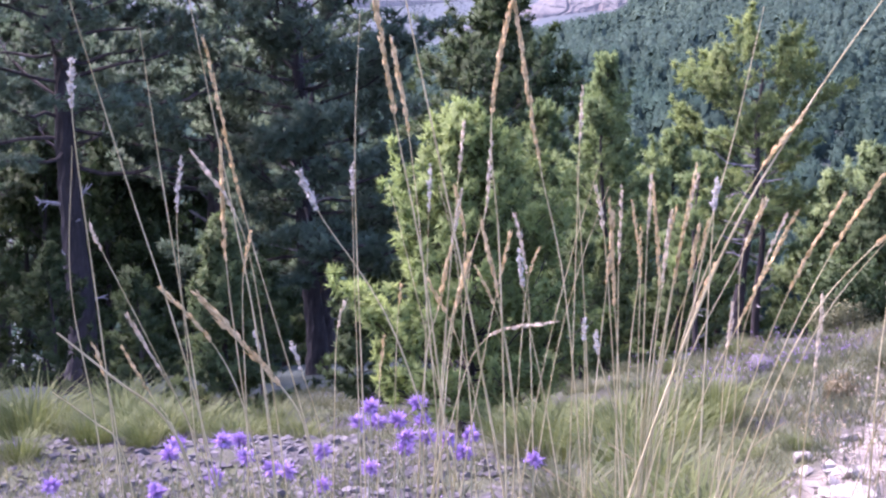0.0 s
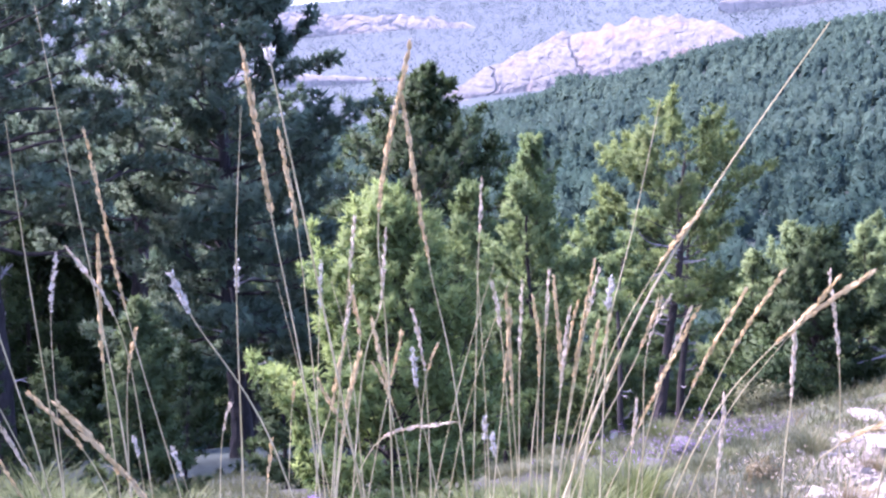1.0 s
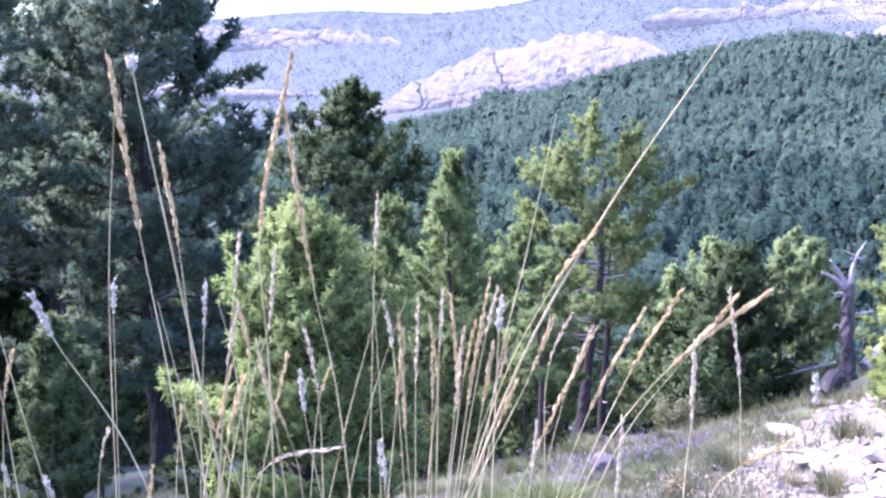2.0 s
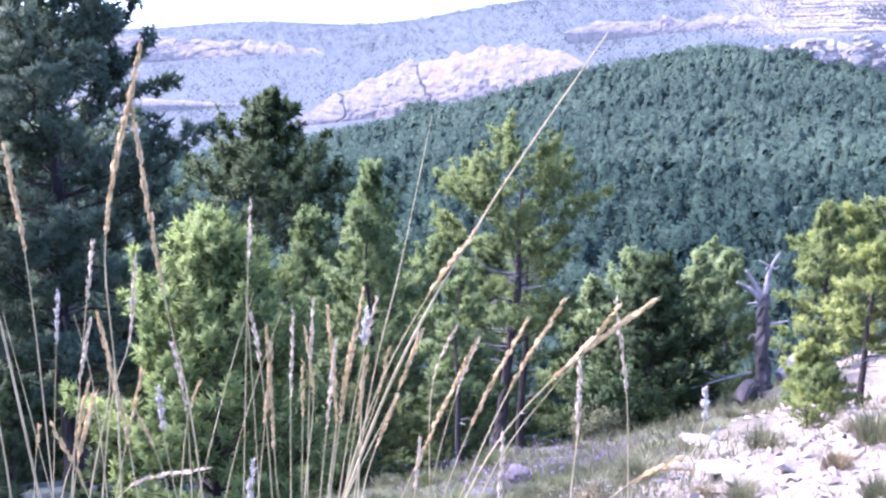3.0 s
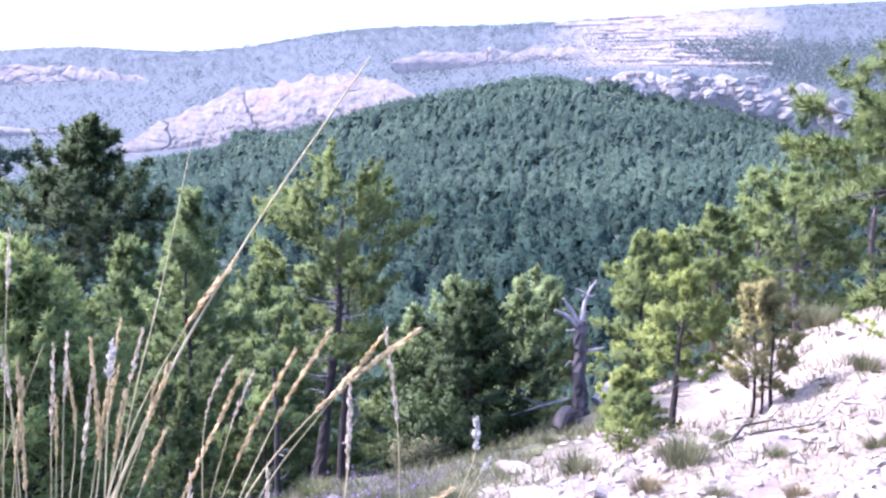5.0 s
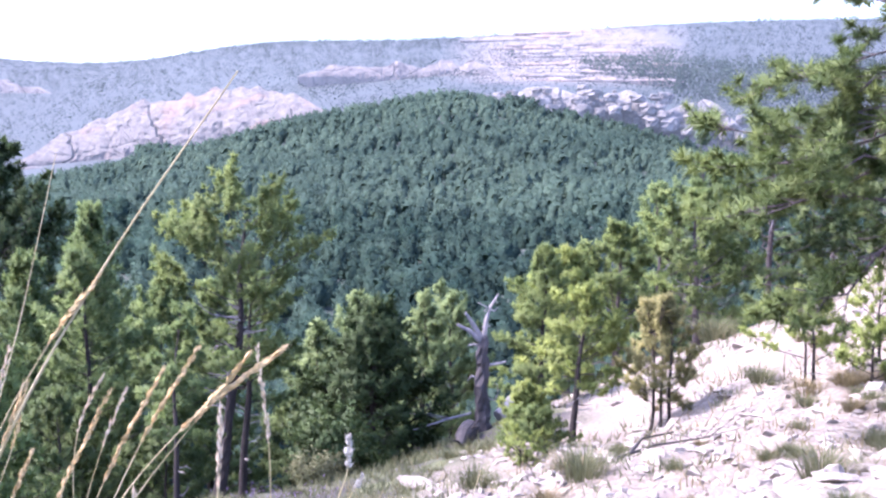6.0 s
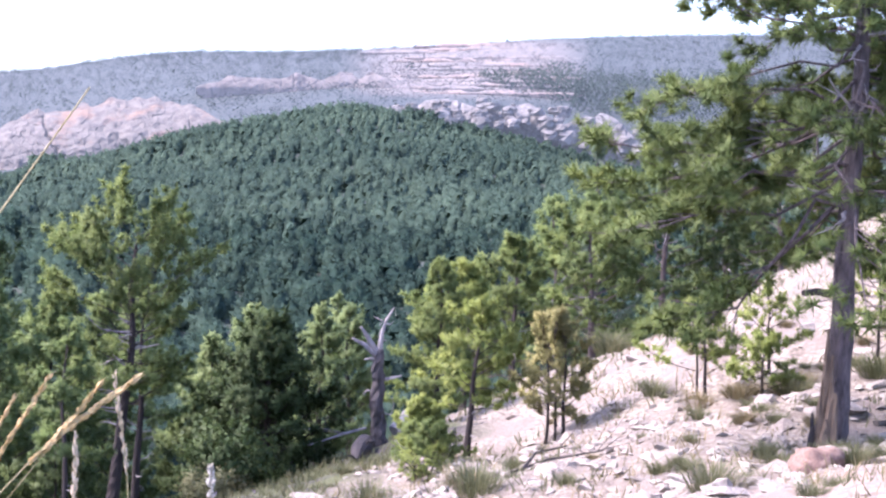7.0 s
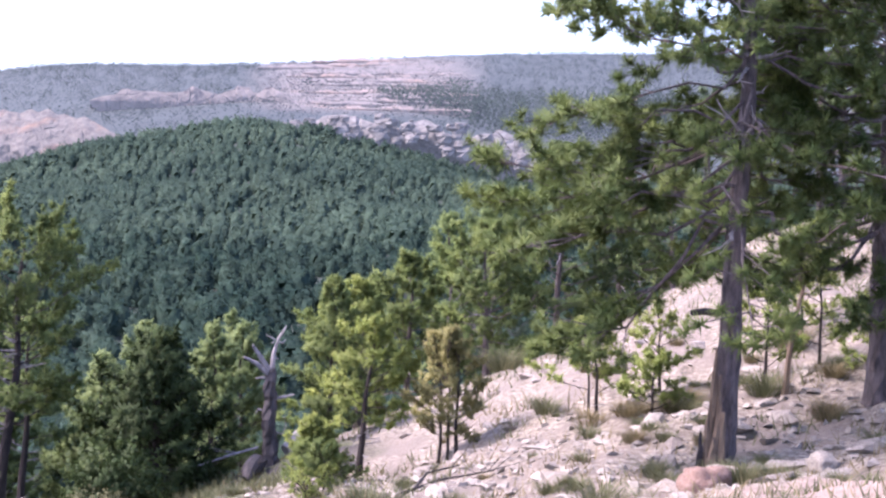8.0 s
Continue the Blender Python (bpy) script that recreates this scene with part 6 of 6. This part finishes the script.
def scree_grass(count, seed, material, label):
    rng = np.random.default_rng(seed)
    a, r = rng.uniform(12, 49, count), 5.0 + 20 * rng.uniform(0, 1, count) ** 1.1
    x, y = polar(a, r)
    ok = lattice_noise(x, y, 0.75, 43 + seed) + 0.6 * lattice_noise(x, y, 0.25, 44) > 0.44
    return blades_at("scree_grass", x[ok], y[ok], r[ok], rng, 0.03, 0.11, material, label)


def short_grass(count, seed):
    rng = np.random.default_rng(seed)
    a, r = rng.uniform(-26, 24, count), 4.2 + 20 * rng.uniform(0, 1, count) ** 1.3
    x, y = polar(a, r)
    ok = (stony_at(x, y) < 0.5) & ~((a < 5) & (r > 5) & (r < 8.5) & (rng.uniform(0, 1, count) < 0.35)) & (lattice_noise(x, y, 1.3, 41) + 0.5 * lattice_noise(x, y, 0.4, 42) > -0.25)
    x, y, r = x[ok], y[ok], r[ok]
    return blades_at("short_grass", x, y, r, rng, 0.03, 0.10, blade_mixed, "short dry grass over the slope")


short_grass(80000, 17)
scree_grass(24000, 18, blade_mixed, "sparse green grass and low herbs between white stones")
scree_grass(13000, 19, blade_straw, "sparse dry straw grass between white stones")


# ------------------------------------------------------------------ stones
def hull_stone(rng, flat, points=13):
    bm = bmesh.new()
    for k in range(points):
        d = rng.normal(size=3)
        d /= np.linalg.norm(d)
        bm.verts.new(d * rng.uniform(0.75, 1.05) * (1.0, 0.8, flat))
    out = bmesh.ops.convex_hull(bm, input=bm.verts)
    bmesh.ops.delete(bm, geom=[g for g in out["geom_interior"] if isinstance(g, bmesh.types.BMVert)], context="VERTS")
    bmesh.ops.triangulate(bm, faces=bm.faces)
    v = np.array([q.co[:] for q in bm.verts])
    index = {q: i for i, q in enumerate(bm.verts)}
    f_ = np.array([[index[q] for q in fc.verts] for fc in bm.faces])
    bm.free()
    return v, f_


stone_rng = np.random.default_rng(8)
STONES = [hull_stone(stone_rng, stone_rng.uniform(0.3, 0.6)) for _ in range(12)]
PEBBLES = [hull_stone(stone_rng, stone_rng.uniform(0.35, 0.65), 8) for _ in range(12)]


def boulder(x, y, size, turn, label, material, seed, flat=0.75):
    rng = np.random.default_rng(seed)
    bm = bmesh.new()
    bmesh.ops.create_icosphere(bm, subdivisions=4, radius=1)
    for q in bm.verts:
        c = np.array(q.co)
        k = 1 + 0.28 * noise.noise(Vector(c * 1.3 + seed)) + 0.10 * noise.noise(Vector(c * 4 + seed)) + 0.035 * noise.noise(Vector(c * 11))
        side = np.sign(c) * np.minimum(np.abs(c), 0.86)
        q.co = side * k * (1.15, 0.85, flat)
    me = bpy.data.meshes.new("boulder")
    bm.to_mesh(me)
    bm.free()
    me.materials.append(material)
    me.polygons.foreach_set("use_smooth", np.full(len(me.polygons), True))
    ob = new("boulder", me)
    ob.matrix_basis = pose(x, y, ground_at(x, y) + size * 0.35, 6, -4, turn) @ Matrix.Scale(size, 4)
    return tagged(ob, label, "rock")


boulder(7.05, 8.8, 0.2, 20, "pinkish boulder at the foot of the gnarled pine", stone_pink, 3)
boulder(8.1, 8.75, 0.13, 70, "grey-white angular rock on the stony slope", stone_white, 5)
boulder(1.95, 7.6, 0.05, 10, "pale rounded rock at the edge of the path", stone_white, 6)
boulder(2.6, 13.0, 0.17, 40, "flat grey limestone rock below the pines", gravel_grey, 7, 0.45)
boulder(3.1, 13.8, 0.15, 80, "flat grey limestone rock beside violet herbs", gravel_grey, 8, 0.45)

pebbles = []
count = 7000
a = np.concatenate([stone_rng.uniform(12, 50, count - 1500), stone_rng.uniform(-18, 8, 1500)])
r = np.concatenate([np.sqrt(stone_rng.uniform(4.2 ** 2, 17 ** 2, count - 1500)), stone_rng.uniform(4.5, 9.5, 1500)])
px, py = polar(a, r)
ok = (stony_at(px, py) > 0.3) & (a > 9) & (np.hypot((px - 7.7) / 2.4, (py - 6.7) / 1.6) > 0.95)
px, py = px[ok], py[ok]
pz = ground_at(px, py)
which = stone_rng.integers(0, 12, len(px))
size = 0.014 + 0.085 * stone_rng.uniform(0, 1, len(px)) ** 2.2
for k in range(12):
    m = which == k
    pebbles.append(scattered(PEBBLES[k], np.stack([px, py, pz + size * 0.15], -1)[m], turned(stone_rng, m.sum()), size[m]))
me = mesh_np("gravel", *joined(pebbles))
me.materials.append(stone_white)
tagged(new("gravel", me), "loose white limestone gravel on the slope", "gravel", kind="stuff")

a, r = stone_rng.uniform(-21, 7, 9000), stone_rng.uniform(4.6, 11.5, 9000)
px, py = polar(a, r)
pz = ground_at(px, py)
size = 0.01 + 0.06 * stone_rng.uniform(0, 1, len(px)) ** 3.0
which = stone_rng.integers(0, 12, len(px))
pebbles = [scattered(PEBBLES[k], np.stack([px, py, pz + size * 0.2], -1)[which == k], turned(stone_rng, (which == k).sum()), size[which == k]) for k in range(12)]
me = mesh_np("grey_gravel", *joined(pebbles))
me.materials.append(gravel_grey)
tagged(new("grey_gravel", me), "grey-brown stones and gravel below the flowers", "gravel", kind="stuff")

stone_meshes = []
for k in range(12):
    me = mesh_np("stone", *STONES[k])
    me.materials.append(stone_varied)
    stone_meshes.append(me)
made = 0
while made < 290:
    a, r = stone_rng.uniform(15, 47), stone_rng.uniform(5.0, 21)
    x, y = polar(a, r)
    if stony_at(np.array([x]), np.array([y]))[0] < 0.6 or np.hypot((x - 7.7) / 2.4, (y - 6.7) / 1.6) < 1.0:
        continue
    s = 0.05 + 0.17 * stone_rng.uniform() ** 2.0
    st = new("stone", stone_meshes[made % 12])
    st.parent = ground
    st.matrix_basis = pose(x, y, ground_at(x, y) + s * 0.1, stone_rng.uniform(-12, 12), stone_rng.uniform(-12, 12), stone_rng.uniform(0, 360)) @ Matrix.Diagonal((s * 1.3, s, s * stone_rng.uniform(0.7, 1.2), 1))
    made += 1
